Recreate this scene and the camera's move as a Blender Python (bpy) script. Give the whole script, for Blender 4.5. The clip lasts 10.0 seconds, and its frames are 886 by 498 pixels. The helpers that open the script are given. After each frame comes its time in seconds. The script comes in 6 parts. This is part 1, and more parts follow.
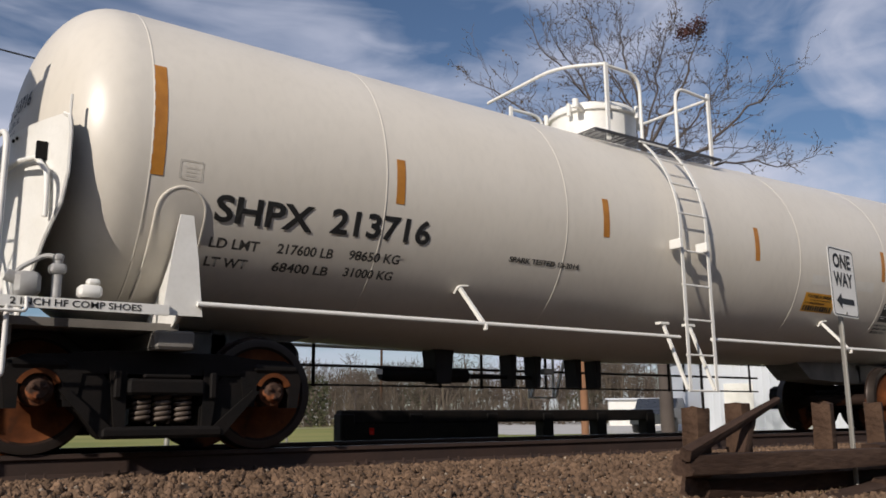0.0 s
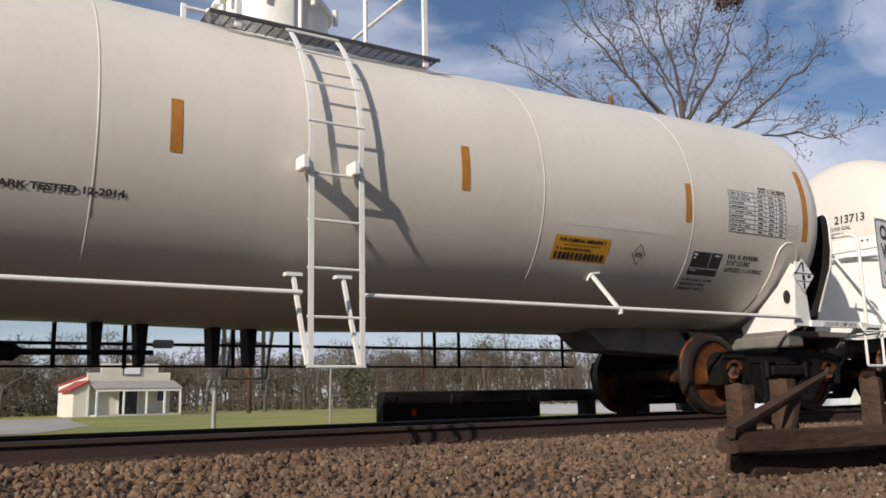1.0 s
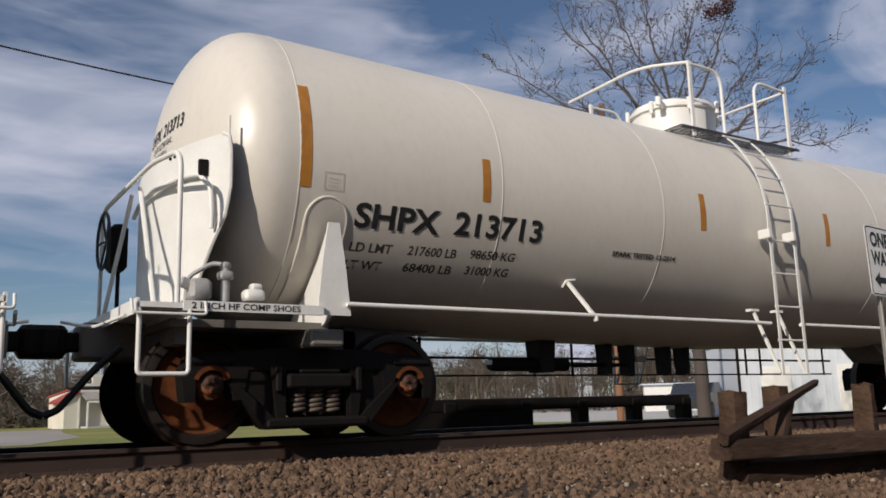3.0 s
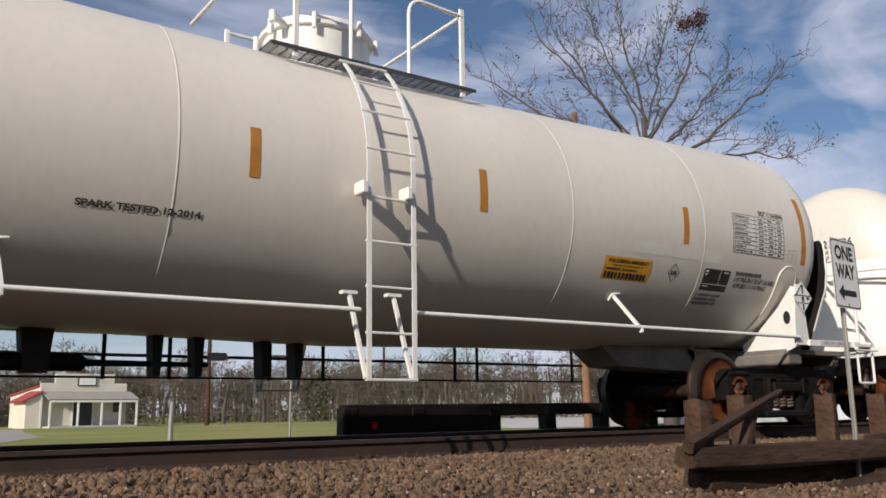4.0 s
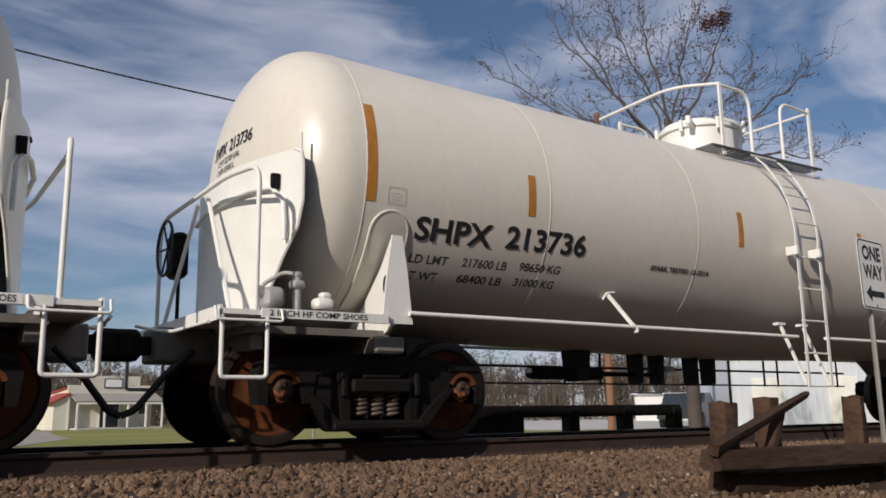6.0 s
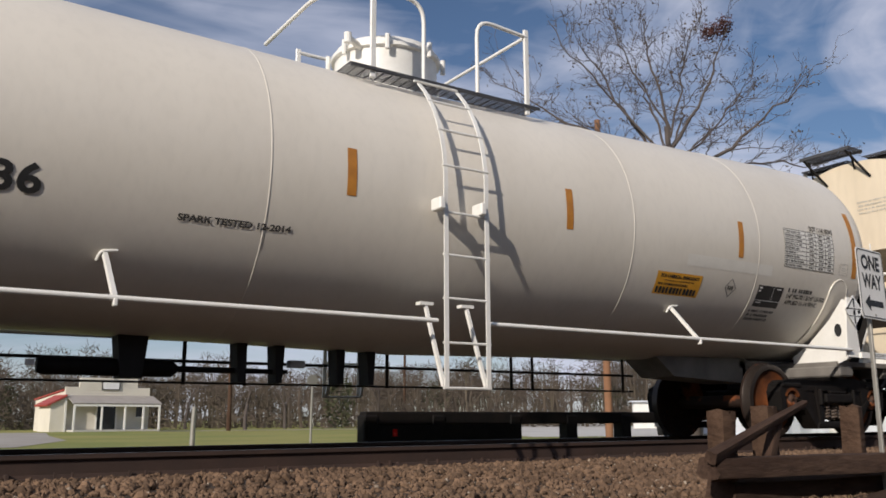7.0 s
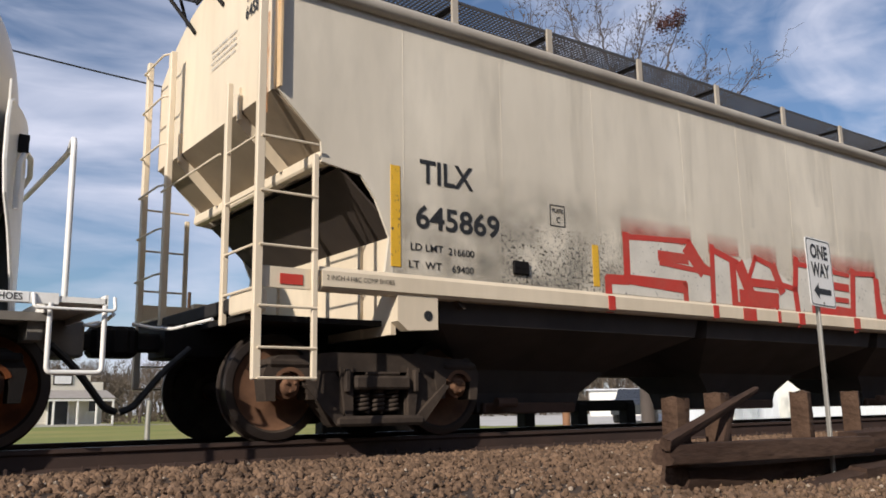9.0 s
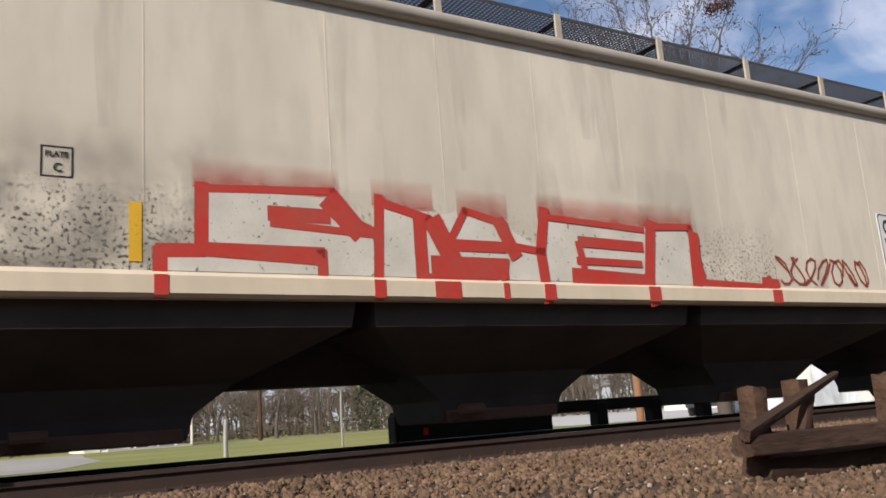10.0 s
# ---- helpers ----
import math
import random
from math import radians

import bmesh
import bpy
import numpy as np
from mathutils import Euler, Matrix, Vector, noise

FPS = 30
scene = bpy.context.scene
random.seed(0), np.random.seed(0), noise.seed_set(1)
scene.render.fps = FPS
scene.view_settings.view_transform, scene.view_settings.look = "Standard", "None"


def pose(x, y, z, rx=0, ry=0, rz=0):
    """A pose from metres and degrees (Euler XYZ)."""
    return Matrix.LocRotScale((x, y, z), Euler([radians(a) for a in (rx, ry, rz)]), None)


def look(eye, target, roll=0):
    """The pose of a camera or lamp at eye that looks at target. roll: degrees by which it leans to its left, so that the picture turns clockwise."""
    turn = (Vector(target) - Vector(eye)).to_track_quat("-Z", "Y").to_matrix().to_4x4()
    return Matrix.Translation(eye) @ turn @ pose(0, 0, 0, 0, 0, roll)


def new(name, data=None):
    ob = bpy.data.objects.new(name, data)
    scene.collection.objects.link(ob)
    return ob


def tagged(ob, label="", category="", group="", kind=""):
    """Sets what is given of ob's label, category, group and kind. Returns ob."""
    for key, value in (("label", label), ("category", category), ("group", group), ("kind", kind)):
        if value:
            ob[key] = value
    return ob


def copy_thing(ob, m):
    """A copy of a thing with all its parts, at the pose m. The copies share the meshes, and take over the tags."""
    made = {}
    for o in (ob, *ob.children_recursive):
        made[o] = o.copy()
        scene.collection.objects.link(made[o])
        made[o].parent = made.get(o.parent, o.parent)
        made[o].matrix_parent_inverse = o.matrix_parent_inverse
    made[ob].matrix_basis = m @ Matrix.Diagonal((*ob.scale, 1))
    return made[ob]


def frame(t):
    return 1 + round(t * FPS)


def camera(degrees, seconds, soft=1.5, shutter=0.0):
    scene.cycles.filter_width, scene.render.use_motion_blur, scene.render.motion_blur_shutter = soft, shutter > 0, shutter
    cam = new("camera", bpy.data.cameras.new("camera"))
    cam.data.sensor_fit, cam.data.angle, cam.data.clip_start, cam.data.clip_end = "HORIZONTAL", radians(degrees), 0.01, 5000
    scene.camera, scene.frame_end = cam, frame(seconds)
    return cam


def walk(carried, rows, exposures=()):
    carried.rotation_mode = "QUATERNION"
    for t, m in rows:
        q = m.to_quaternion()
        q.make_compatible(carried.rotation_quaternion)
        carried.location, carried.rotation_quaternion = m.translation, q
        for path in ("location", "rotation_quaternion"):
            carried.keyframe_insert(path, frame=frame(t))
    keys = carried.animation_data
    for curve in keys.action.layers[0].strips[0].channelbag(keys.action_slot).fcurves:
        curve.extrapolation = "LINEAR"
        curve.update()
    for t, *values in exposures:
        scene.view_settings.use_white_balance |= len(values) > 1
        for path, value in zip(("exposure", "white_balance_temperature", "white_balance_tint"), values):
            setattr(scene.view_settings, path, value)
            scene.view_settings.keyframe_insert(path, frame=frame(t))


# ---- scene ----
# camera held by someone who stands still and pans a little; rail top is z = 0, the track runs along x
EYE = (0.0, 0.0, 0.239)
cam = camera(54.80, 10.0, soft=1.7)
PAN = [  # seconds, yaw, pitch, roll
    (0.0, -34.80, 11.17, 0.50),
    (0.5, -33.49, 9.99, 0.72),
    (1.0, -32.06, 9.94, 1.22),
    (1.5, -31.64, 9.61, 1.77),
    (2.0, -31.69, 9.57, 1.48),
    (2.5, -31.49, 9.69, 2.00),
    (3.0, -32.52, 10.51, 1.59),
    (3.2, -34.16, 11.20, 1.01),
    (4.5, -34.88, 10.52, 0.68),
    (5.0, -35.37, 10.51, 0.51),
    (5.5, -34.88, 10.50, 0.21),
    (6.0, -33.11, 10.93, 0.79),
    (6.2, -32.33, 11.19, 0.86),
    (7.3, -33.65, 11.37, 0.14),
    (7.5, -34.33, 11.47, 0.71),
    (8.0, -36.34, 11.13, 0.50),
    (8.5, -36.24, 10.99, 1.09),
    (9.0, -36.00, 10.63, 0.96),
    (9.5, -36.01, 10.83, 1.18),
    (10.0, -31.30, 11.13, 4.03),
]
EXPOSURE = [(0.0, -0.16), (0.5, -0.16), (1.0, 0.02), (1.5, -0.02), (2.0, -0.20), (2.5, -0.41), (3.2, -0.22), (4.5, 0.02), (5.0, -0.13), (5.5, -0.34), (6.2, -0.22), (7.5, -0.07), (8.0, -0.01), (8.5, 0.14), (9.5, 0.27), (10.0, 0.34)]
walk(cam, [(t, pose(*EYE, 90 + pitch, roll, yaw)) for t, yaw, pitch, roll in PAN], [(t, stops, 6450, 13) for t, stops in EXPOSURE])

TRACK_Y, SPEED, GAIN, CAR_LENGTH, FIRST_CAR = 7.723, 4.909, 0.0337, 15.847, 7.977

# ---- light ----
SUN = Vector((-1.0, -0.48, 0.56)).normalized()
sun = new("sun", bpy.data.lights.new("sun", "SUN"))
sun.data.energy, sun.data.angle, sun.data.color = 4.5, radians(0.55), (1.0, 0.92, 0.80)
sun.matrix_world = look(SUN * 60, (0, 0, 0))
world = bpy.data.worlds.new("world")
scene.world = world
world.use_nodes = True


def sky_nodes(tree):
    n, l = tree.nodes, tree.links
    n.clear()
    sky = n.new("ShaderNodeTexSky")
    sky.sky_type, sky.sun_disc = "NISHITA", False
    sky.sun_elevation = math.asin(SUN.z)
    sky.sun_rotation = math.atan2(SUN.x, SUN.y)
    sky.air_density, sky.dust_density, sky.ozone_density = 1.0, 0.6, 3.6
    co = n.new("ShaderNodeTexCoord")
    mp = n.new("ShaderNodeMapping")
    mp.inputs["Rotation"].default_value = (0, radians(18), radians(35))
    mp.inputs["Scale"].default_value = (1.0, 2.6, 5.5)
    l.new(co.outputs["Generated"], mp.inputs["Vector"])
    total = None
    for scale, detail, lo, hi, dist in ((1.5, 6, 0.42, 0.69, 0.9), (5.5, 10, 0.45, 0.75, 0.6)):
        t = n.new("ShaderNodeTexNoise")
        t.inputs["Scale"].default_value, t.inputs["Detail"].default_value = scale, detail
        t.inputs["Distortion"].default_value = dist
        l.new(mp.outputs["Vector"], t.inputs["Vector"])
        r = n.new("ShaderNodeMapRange")
        r.inputs["From Min"].default_value, r.inputs["From Max"].default_value = lo, hi
        l.new(t.outputs["Fac"], r.inputs["Value"])
        if total is None:
            total = r.outputs["Result"]
        else:
            m = n.new("ShaderNodeMath")
            m.operation = "MULTIPLY_ADD"
            l.new(r.outputs["Result"], m.inputs[0])
            m.inputs[1].default_value = 0.35
            l.new(total, m.inputs[2])
            total = m.outputs[0]
    k = n.new("ShaderNodeMath")
    k.operation, k.use_clamp = "MULTIPLY", True
    l.new(total, k.inputs[0])
    k.inputs[1].default_value = 0.86
    mix = n.new("ShaderNodeMix")
    mix.data_type = "RGBA"
    l.new(k.outputs[0], mix.inputs["Factor"])
    l.new(sky.outputs["Color"], mix.inputs["A"])
    mix.inputs["B"].default_value = (7.5, 7.9, 9.3, 1)
    bg = n.new("ShaderNodeBackground")
    bg.inputs["Strength"].default_value = 0.084
    l.new(mix.outputs["Result"], bg.inputs["Color"])
    out = n.new("ShaderNodeOutputWorld")
    l.new(bg.outputs["Background"], out.inputs["Surface"])


sky_nodes(world.node_tree)


# ---- materials ----
def material(name, colour, rough=0.6, metal=0.0, other=None, scale=3.0, amount=0.5, fine=40.0, fine_amount=0.12,
             bump=0.0, bump_scale=60.0, stretch=(1, 1, 1), spots=None, spot_scale=8.0, spot_edge=(0.6, 0.7), island=0.0, coat=0.0, shine=0.5):
    """colour varied towards other by broad noise, with fine grain, spots of a third colour and relief"""
    m = bpy.data.materials.new(name)
    m.use_nodes = True
    n, l = m.node_tree.nodes, m.node_tree.links
    b = n["Principled BSDF"]
    b.inputs["Roughness"].default_value, b.inputs["Metallic"].default_value = rough, metal
    b.inputs["Coat Weight"].default_value, b.inputs["Specular IOR Level"].default_value = coat, shine
    co = n.new("ShaderNodeTexCoord")
    mp = n.new("ShaderNodeMapping")
    mp.inputs["Scale"].default_value = stretch
    l.new(co.outputs["Object"], mp.inputs["Vector"])

    def grain(s, detail=5, vec=None):
        t = n.new("ShaderNodeTexNoise")
        t.inputs["Scale"].default_value, t.inputs["Detail"].default_value = s, detail
        l.new((vec or mp).outputs["Vector"], t.inputs["Vector"])
        return t.outputs["Fac"]

    def blend(fac, a, bcol, lo=None, hi=None, k=1.0):
        r = n.new("ShaderNodeMapRange")
        r.inputs["From Min"].default_value, r.inputs["From Max"].default_value = lo, hi
        r.inputs["To Max"].default_value = k
        l.new(fac, r.inputs["Value"])
        x = n.new("ShaderNodeMix")
        x.data_type = "RGBA"
        l.new(r.outputs["Result"], x.inputs["Factor"])
        for sock, val in (("A", a), ("B", bcol)):
            if isinstance(val, tuple):
                x.inputs[sock].default_value = (*val, 1)
            else:
                l.new(val, x.inputs[sock])
        return x.outputs["Result"]

    other = other or tuple(c * 0.72 for c in colour)
    c = blend(grain(scale), colour, other, 0.35, 0.7, amount)
    dark = tuple(x * 0.45 for x in colour)
    c = blend(grain(fine, 6), c, dark, 0.45, 0.8, fine_amount)
    if spots:
        c = blend(grain(spot_scale, 7), c, spots, *spot_edge)
    if island:
        g = n.new("ShaderNodeNewGeometry")
        c = blend(g.outputs["Random Per Island"], c, tuple(x * 0.35 for x in colour), 0.0, 1.0, island)
    l.new(c, b.inputs["Base Color"])
    rr = n.new("ShaderNodeMapRange")
    rr.inputs["To Min"].default_value, rr.inputs["To Max"].default_value = max(0.05, rough - 0.12), min(1, rough + 0.12)
    l.new(grain(scale * 2.3), rr.inputs["Value"])
    l.new(rr.outputs["Result"], b.inputs["Roughness"])
    if bump:
        bp = n.new("ShaderNodeBump")
        bp.inputs["Strength"].default_value, bp.inputs["Distance"].default_value = bump, 0.02
        l.new(grain(bump_scale, 6), bp.inputs["Height"])
        l.new(bp.outputs["Normal"], b.inputs["Normal"])
    return m


TANK = material("tank_paint", (0.70, 0.655, 0.575), 0.36, other=(0.59, 0.545, 0.47), scale=0.9, amount=0.55, fine=14, fine_amount=0.10, stretch=(1, 1, 0.5), bump=0.02, bump_scale=2.5)
WHITE = material("white_paint", (0.80, 0.79, 0.75), 0.42, other=(0.68, 0.66, 0.60), scale=4, amount=0.5, fine=30, fine_amount=0.1)
BLACK = material("black_paint", (0.02, 0.02, 0.02), 0.55, scale=5)
TAPE = material("amber_tape", (0.50, 0.21, 0.03), 0.45, other=(0.36, 0.14, 0.02), scale=9, amount=0.8)
YELLOW = material("yellow_tape", (0.72, 0.42, 0.03), 0.45, scale=9, spots=(0.10, 0.08, 0.05), spot_scale=30, spot_edge=(0.62, 0.68))
PLACARD = material("orange_label", (0.75, 0.36, 0.03), 0.45, scale=6)
LABEL = material("white_label", (0.82, 0.82, 0.80), 0.5, scale=8)
IRON = material("black_iron", (0.0055, 0.0048, 0.0045), 0.72, 0.0, shine=0.2, other=(0.012, 0.0085, 0.007), scale=4, amount=0.8, fine=30, bump=0.15, bump_scale=40)
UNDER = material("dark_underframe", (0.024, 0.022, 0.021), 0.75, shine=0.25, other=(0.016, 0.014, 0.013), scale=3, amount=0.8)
WHEEL = material("rusty_wheel", (0.026, 0.0135, 0.009), 0.78, 0.1, other=(0.018, 0.012, 0.010), scale=4, amount=0.9, fine=25, fine_amount=0.4, bump=0.1, spots=(0.20, 0.062, 0.022), spot_scale=2.6, spot_edge=(0.57, 0.66), shine=0.25)
TREAD = material("worn_steel", (0.055, 0.043, 0.037), 0.40, 0.6, scale=6)
SPRING = material("spring_steel", (0.105, 0.078, 0.060), 0.6, 0.1, scale=8)
RUST = material("rust", (0.125, 0.044, 0.020), 0.85, shine=0.2, other=(0.024, 0.015, 0.012), scale=12, amount=0.9)
CAP_IRON = material("rusty_cap_iron", (0.070, 0.036, 0.023), 0.75, shine=0.25, other=(0.03, 0.02, 0.016), scale=14, amount=0.9, spots=(0.22, 0.075, 0.03), spot_scale=9, spot_edge=(0.56, 0.66))
RAIL = material("rusty_rail", (0.052, 0.029, 0.021), 0.78, 0.1, other=(0.032, 0.020, 0.016), scale=3, amount=0.8, fine=30, fine_amount=0.3, bump=0.1)
TIE = material("creosoted_tie", (0.060, 0.046, 0.036), 0.9, other=(0.11, 0.088, 0.07), scale=3, amount=0.8, stretch=(1, 0.2, 1), bump=0.4, bump_scale=20)
TIMBER = material("weathered_timber", (0.042, 0.024, 0.017), 0.92, shine=0.2, other=(0.088, 0.055, 0.039), scale=3.5, amount=0.9, fine=26, fine_amount=0.75, stretch=(0.22, 1, 1), bump=0.9, bump_scale=22)
POST = material("weathered_post", (0.058, 0.033, 0.021), 0.92, shine=0.2, other=(0.105, 0.064, 0.042), scale=3.5, amount=0.9, fine=26, fine_amount=0.75, stretch=(1, 1, 0.22), bump=0.9, bump_scale=22)
STONE = material("ballast_stone", (0.225, 0.142, 0.089), 0.9, shine=0.3, other=(0.095, 0.058, 0.038), scale=1.2, amount=0.7, fine=60, fine_amount=0.2, island=1.0)
BED = material("ballast_bed", (0.060, 0.038, 0.025), 0.95, other=(0.034, 0.023, 0.016), scale=2, amount=0.9, fine=30, fine_amount=0.6, bump=1.0, bump_scale=25)
HOPPER = material("hopper_paint", (0.70, 0.60, 0.45), 0.55, other=(0.58, 0.49, 0.36), scale=1.3, amount=0.75, fine=9, fine_amount=0.16, stretch=(1, 1, 0.22), bump=0.03, bump_scale=3)
HOPPER_SIDE = material("hopper_side_paint", (0.72, 0.655, 0.535), 0.55, other=(0.55, 0.495, 0.40), scale=0.9, amount=0.95, fine=5, fine_amount=0.28, stretch=(1, 1, 0.30), bump=0.03, bump_scale=2.5)
RED = material("red_spray_paint", (0.50, 0.035, 0.022), 0.6, other=(0.42, 0.07, 0.045), scale=3, amount=0.8, fine=18, fine_amount=0.2)
SILVER = material("silver_spray_paint", (0.66, 0.62, 0.54), 0.55, other=(0.52, 0.49, 0.42), scale=3, amount=0.8, spots=(0.16, 0.15, 0.14), spot_scale=22, spot_edge=(0.64, 0.70))
GRASS = material("grass_ground", (0.170, 0.195, 0.030), 0.95, other=(0.32, 0.27, 0.075), scale=0.13, amount=0.9, fine=3, fine_amount=0.35, bump=0.4, bump_scale=8)
DRY = material("dry_grass", (0.36, 0.265, 0.135), 0.95, other=(0.22, 0.16, 0.08), scale=2, amount=0.8)
CONCRETE = material("pale_concrete", (0.52, 0.50, 0.46), 0.85, other=(0.42, 0.40, 0.37), scale=0.3, amount=0.8, fine=6, fine_amount=0.15)
GRAVEL = material("gravel_road", (0.36, 0.33, 0.29), 0.95, other=(0.28, 0.25, 0.21), scale=0.4, amount=0.8, fine=8, fine_amount=0.3)
BARK = material("grey_bark", (0.075, 0.060, 0.054), 0.9, other=(0.095, 0.078, 0.068), scale=1.5, amount=0.9, bump=0.5, bump_scale=14)
TWIG = material("thicket_twigs", (0.135, 0.103, 0.080), 0.95, other=(0.090, 0.078, 0.048), scale=0.12, amount=0.9, island=0.6)
EVERGREEN = material("dark_foliage", (0.045, 0.055, 0.022), 0.9, other=(0.085, 0.08, 0.035), scale=0.6, amount=0.9, island=0.5)
CREAM = material("cream_siding", (0.72, 0.68, 0.58), 0.7, other=(0.60, 0.56, 0.47), scale=0.6, amount=0.7)
ROOFING = material("weathered_roofing", (0.34, 0.31, 0.28), 0.85, scale=1.5)
RED_ROOF = material("red_metal_roof", (0.36, 0.06, 0.045), 0.6, scale=2)
METAL = material("pale_metal_siding", (0.62, 0.65, 0.70), 0.5, other=(0.54, 0.57, 0.62), scale=0.6, amount=0.7)
GALV = material("galvanised_post", (0.33, 0.32, 0.29), 0.5, 0.5, other=(0.25, 0.23, 0.2), scale=6)
SIGN = material("white_sign_sheeting", (0.80, 0.79, 0.76), 0.45, other=(0.70, 0.69, 0.65), scale=6, amount=0.6)
DARK_GLASS = material("dark_glass", (0.015, 0.018, 0.022), 0.12)
CAR_PAINT = material("dark_car_paint", (0.03, 0.035, 0.045), 0.3, coat=0.5)
TAIL = material("red_lens", (0.55, 0.02, 0.015), 0.25)
NEST = material("nest_leaves", (0.085, 0.030, 0.022), 0.9, scale=4)
PALE_STONE = material("pale_chips", (0.42, 0.34, 0.26), 0.85, other=(0.26, 0.20, 0.15), scale=3, amount=0.8, island=0.6)
DIRT = material("dirt_verge", (0.115, 0.072, 0.042), 0.95, other=(0.06, 0.039, 0.025), scale=1.6, amount=0.9, fine=14, fine_amount=0.5, bump=0.8, bump_scale=18)
ASPHALT = material("worn_asphalt", (0.055, 0.053, 0.052), 0.9, other=(0.075, 0.072, 0.07), scale=0.7, amount=0.8, fine=40, fine_amount=0.3, bump=0.3, bump_scale=60)
PATCH = material("lighter_touch_up_paint", (0.70, 0.672, 0.61), 0.36, scale=4, amount=0.3)
TABLE = material("pale_table_paint", (0.73, 0.71, 0.66), 0.42, scale=4, amount=0.3)
FAINT = material("faint_grey_stencil", (0.42, 0.40, 0.36), 0.6, scale=7)
PLATE_RUST = material("orange_rusted_plate", (0.155, 0.050, 0.017), 0.88, shine=0.12, other=(0.050, 0.019, 0.010), scale=5, amount=0.9, fine=26, fine_amount=0.4, bump=0.1, spots=(0.035, 0.02, 0.014), spot_scale=3.5, spot_edge=(0.60, 0.70))
DUST_IRON = material("dusty_brown_iron", (0.062, 0.046, 0.035), 0.8, shine=0.2, other=(0.028, 0.021, 0.017), scale=5, amount=0.9, fine=30, fine_amount=0.4, bump=0.15, bump_scale=40)
DUST_PLATE = material("dusty_brown_plate", (0.17, 0.088, 0.050), 0.85, shine=0.2, other=(0.085, 0.045, 0.028), scale=5, amount=0.9, fine=26, fine_amount=0.3)
FADED = material("faded_black_stencil", (0.055, 0.052, 0.048), 0.6, scale=7)
VALVE = material("grey_valve_paint", (0.40, 0.40, 0.39), 0.5, other=(0.26, 0.25, 0.24), scale=7, amount=0.8)
EAVE_PAINT = material("grey_beige_eave", (0.40, 0.36, 0.30), 0.6, other=(0.30, 0.265, 0.215), scale=2, amount=0.8)
# slope sheet colours hold dirt and also the shade of the down-facing sheets
SLOPE = material("dusty_shaded_slope_paint", (0.28, 0.22, 0.15), 0.8, other=(0.18, 0.135, 0.09), scale=1.6, amount=0.9)
GRIME_SHADE = material("grimy_shaded_slope_paint", (0.052, 0.036, 0.026), 0.9, other=(0.032, 0.023, 0.018), scale=1.6, amount=0.9)
GRATE = material("galvanised_grating", (0.085, 0.085, 0.09), 0.6, 0.5, scale=6)


def overspray():
    """thin red mist that thins out upwards from the painted edge"""
    m = bpy.data.materials.new("red_overspray")
    m.use_nodes = True
    n, l = m.node_tree.nodes, m.node_tree.links
    b = n["Principled BSDF"]
    b.inputs["Base Color"].default_value, b.inputs["Roughness"].default_value = (0.56, 0.07, 0.045, 1), 0.7
    co, uv = n.new("ShaderNodeTexCoord"), n.new("ShaderNodeSeparateXYZ")
    l.new(co.outputs["Generated"], uv.inputs[0])
    t = n.new("ShaderNodeTexNoise")
    t.inputs["Scale"].default_value, t.inputs["Detail"].default_value = 5.0, 8
    l.new(co.outputs["Object"], t.inputs["Vector"])
    up = n.new("ShaderNodeMapRange")
    up.inputs["From Min"].default_value, up.inputs["From Max"].default_value = 1.0, 0.0
    l.new(uv.outputs["Z"], up.inputs["Value"])
    k = n.new("ShaderNodeMath")
    k.operation = "POWER"
    l.new(up.outputs["Result"], k.inputs[0])
    k.inputs[1].default_value = 0.85
    j = n.new("ShaderNodeMath")
    j.operation = "MULTIPLY"
    l.new(k.outputs[0], j.inputs[0])
    l.new(t.outputs["Fac"], j.inputs[1])
    l.new(j.outputs[0], b.inputs["Alpha"])
    return m


MIST = overspray()


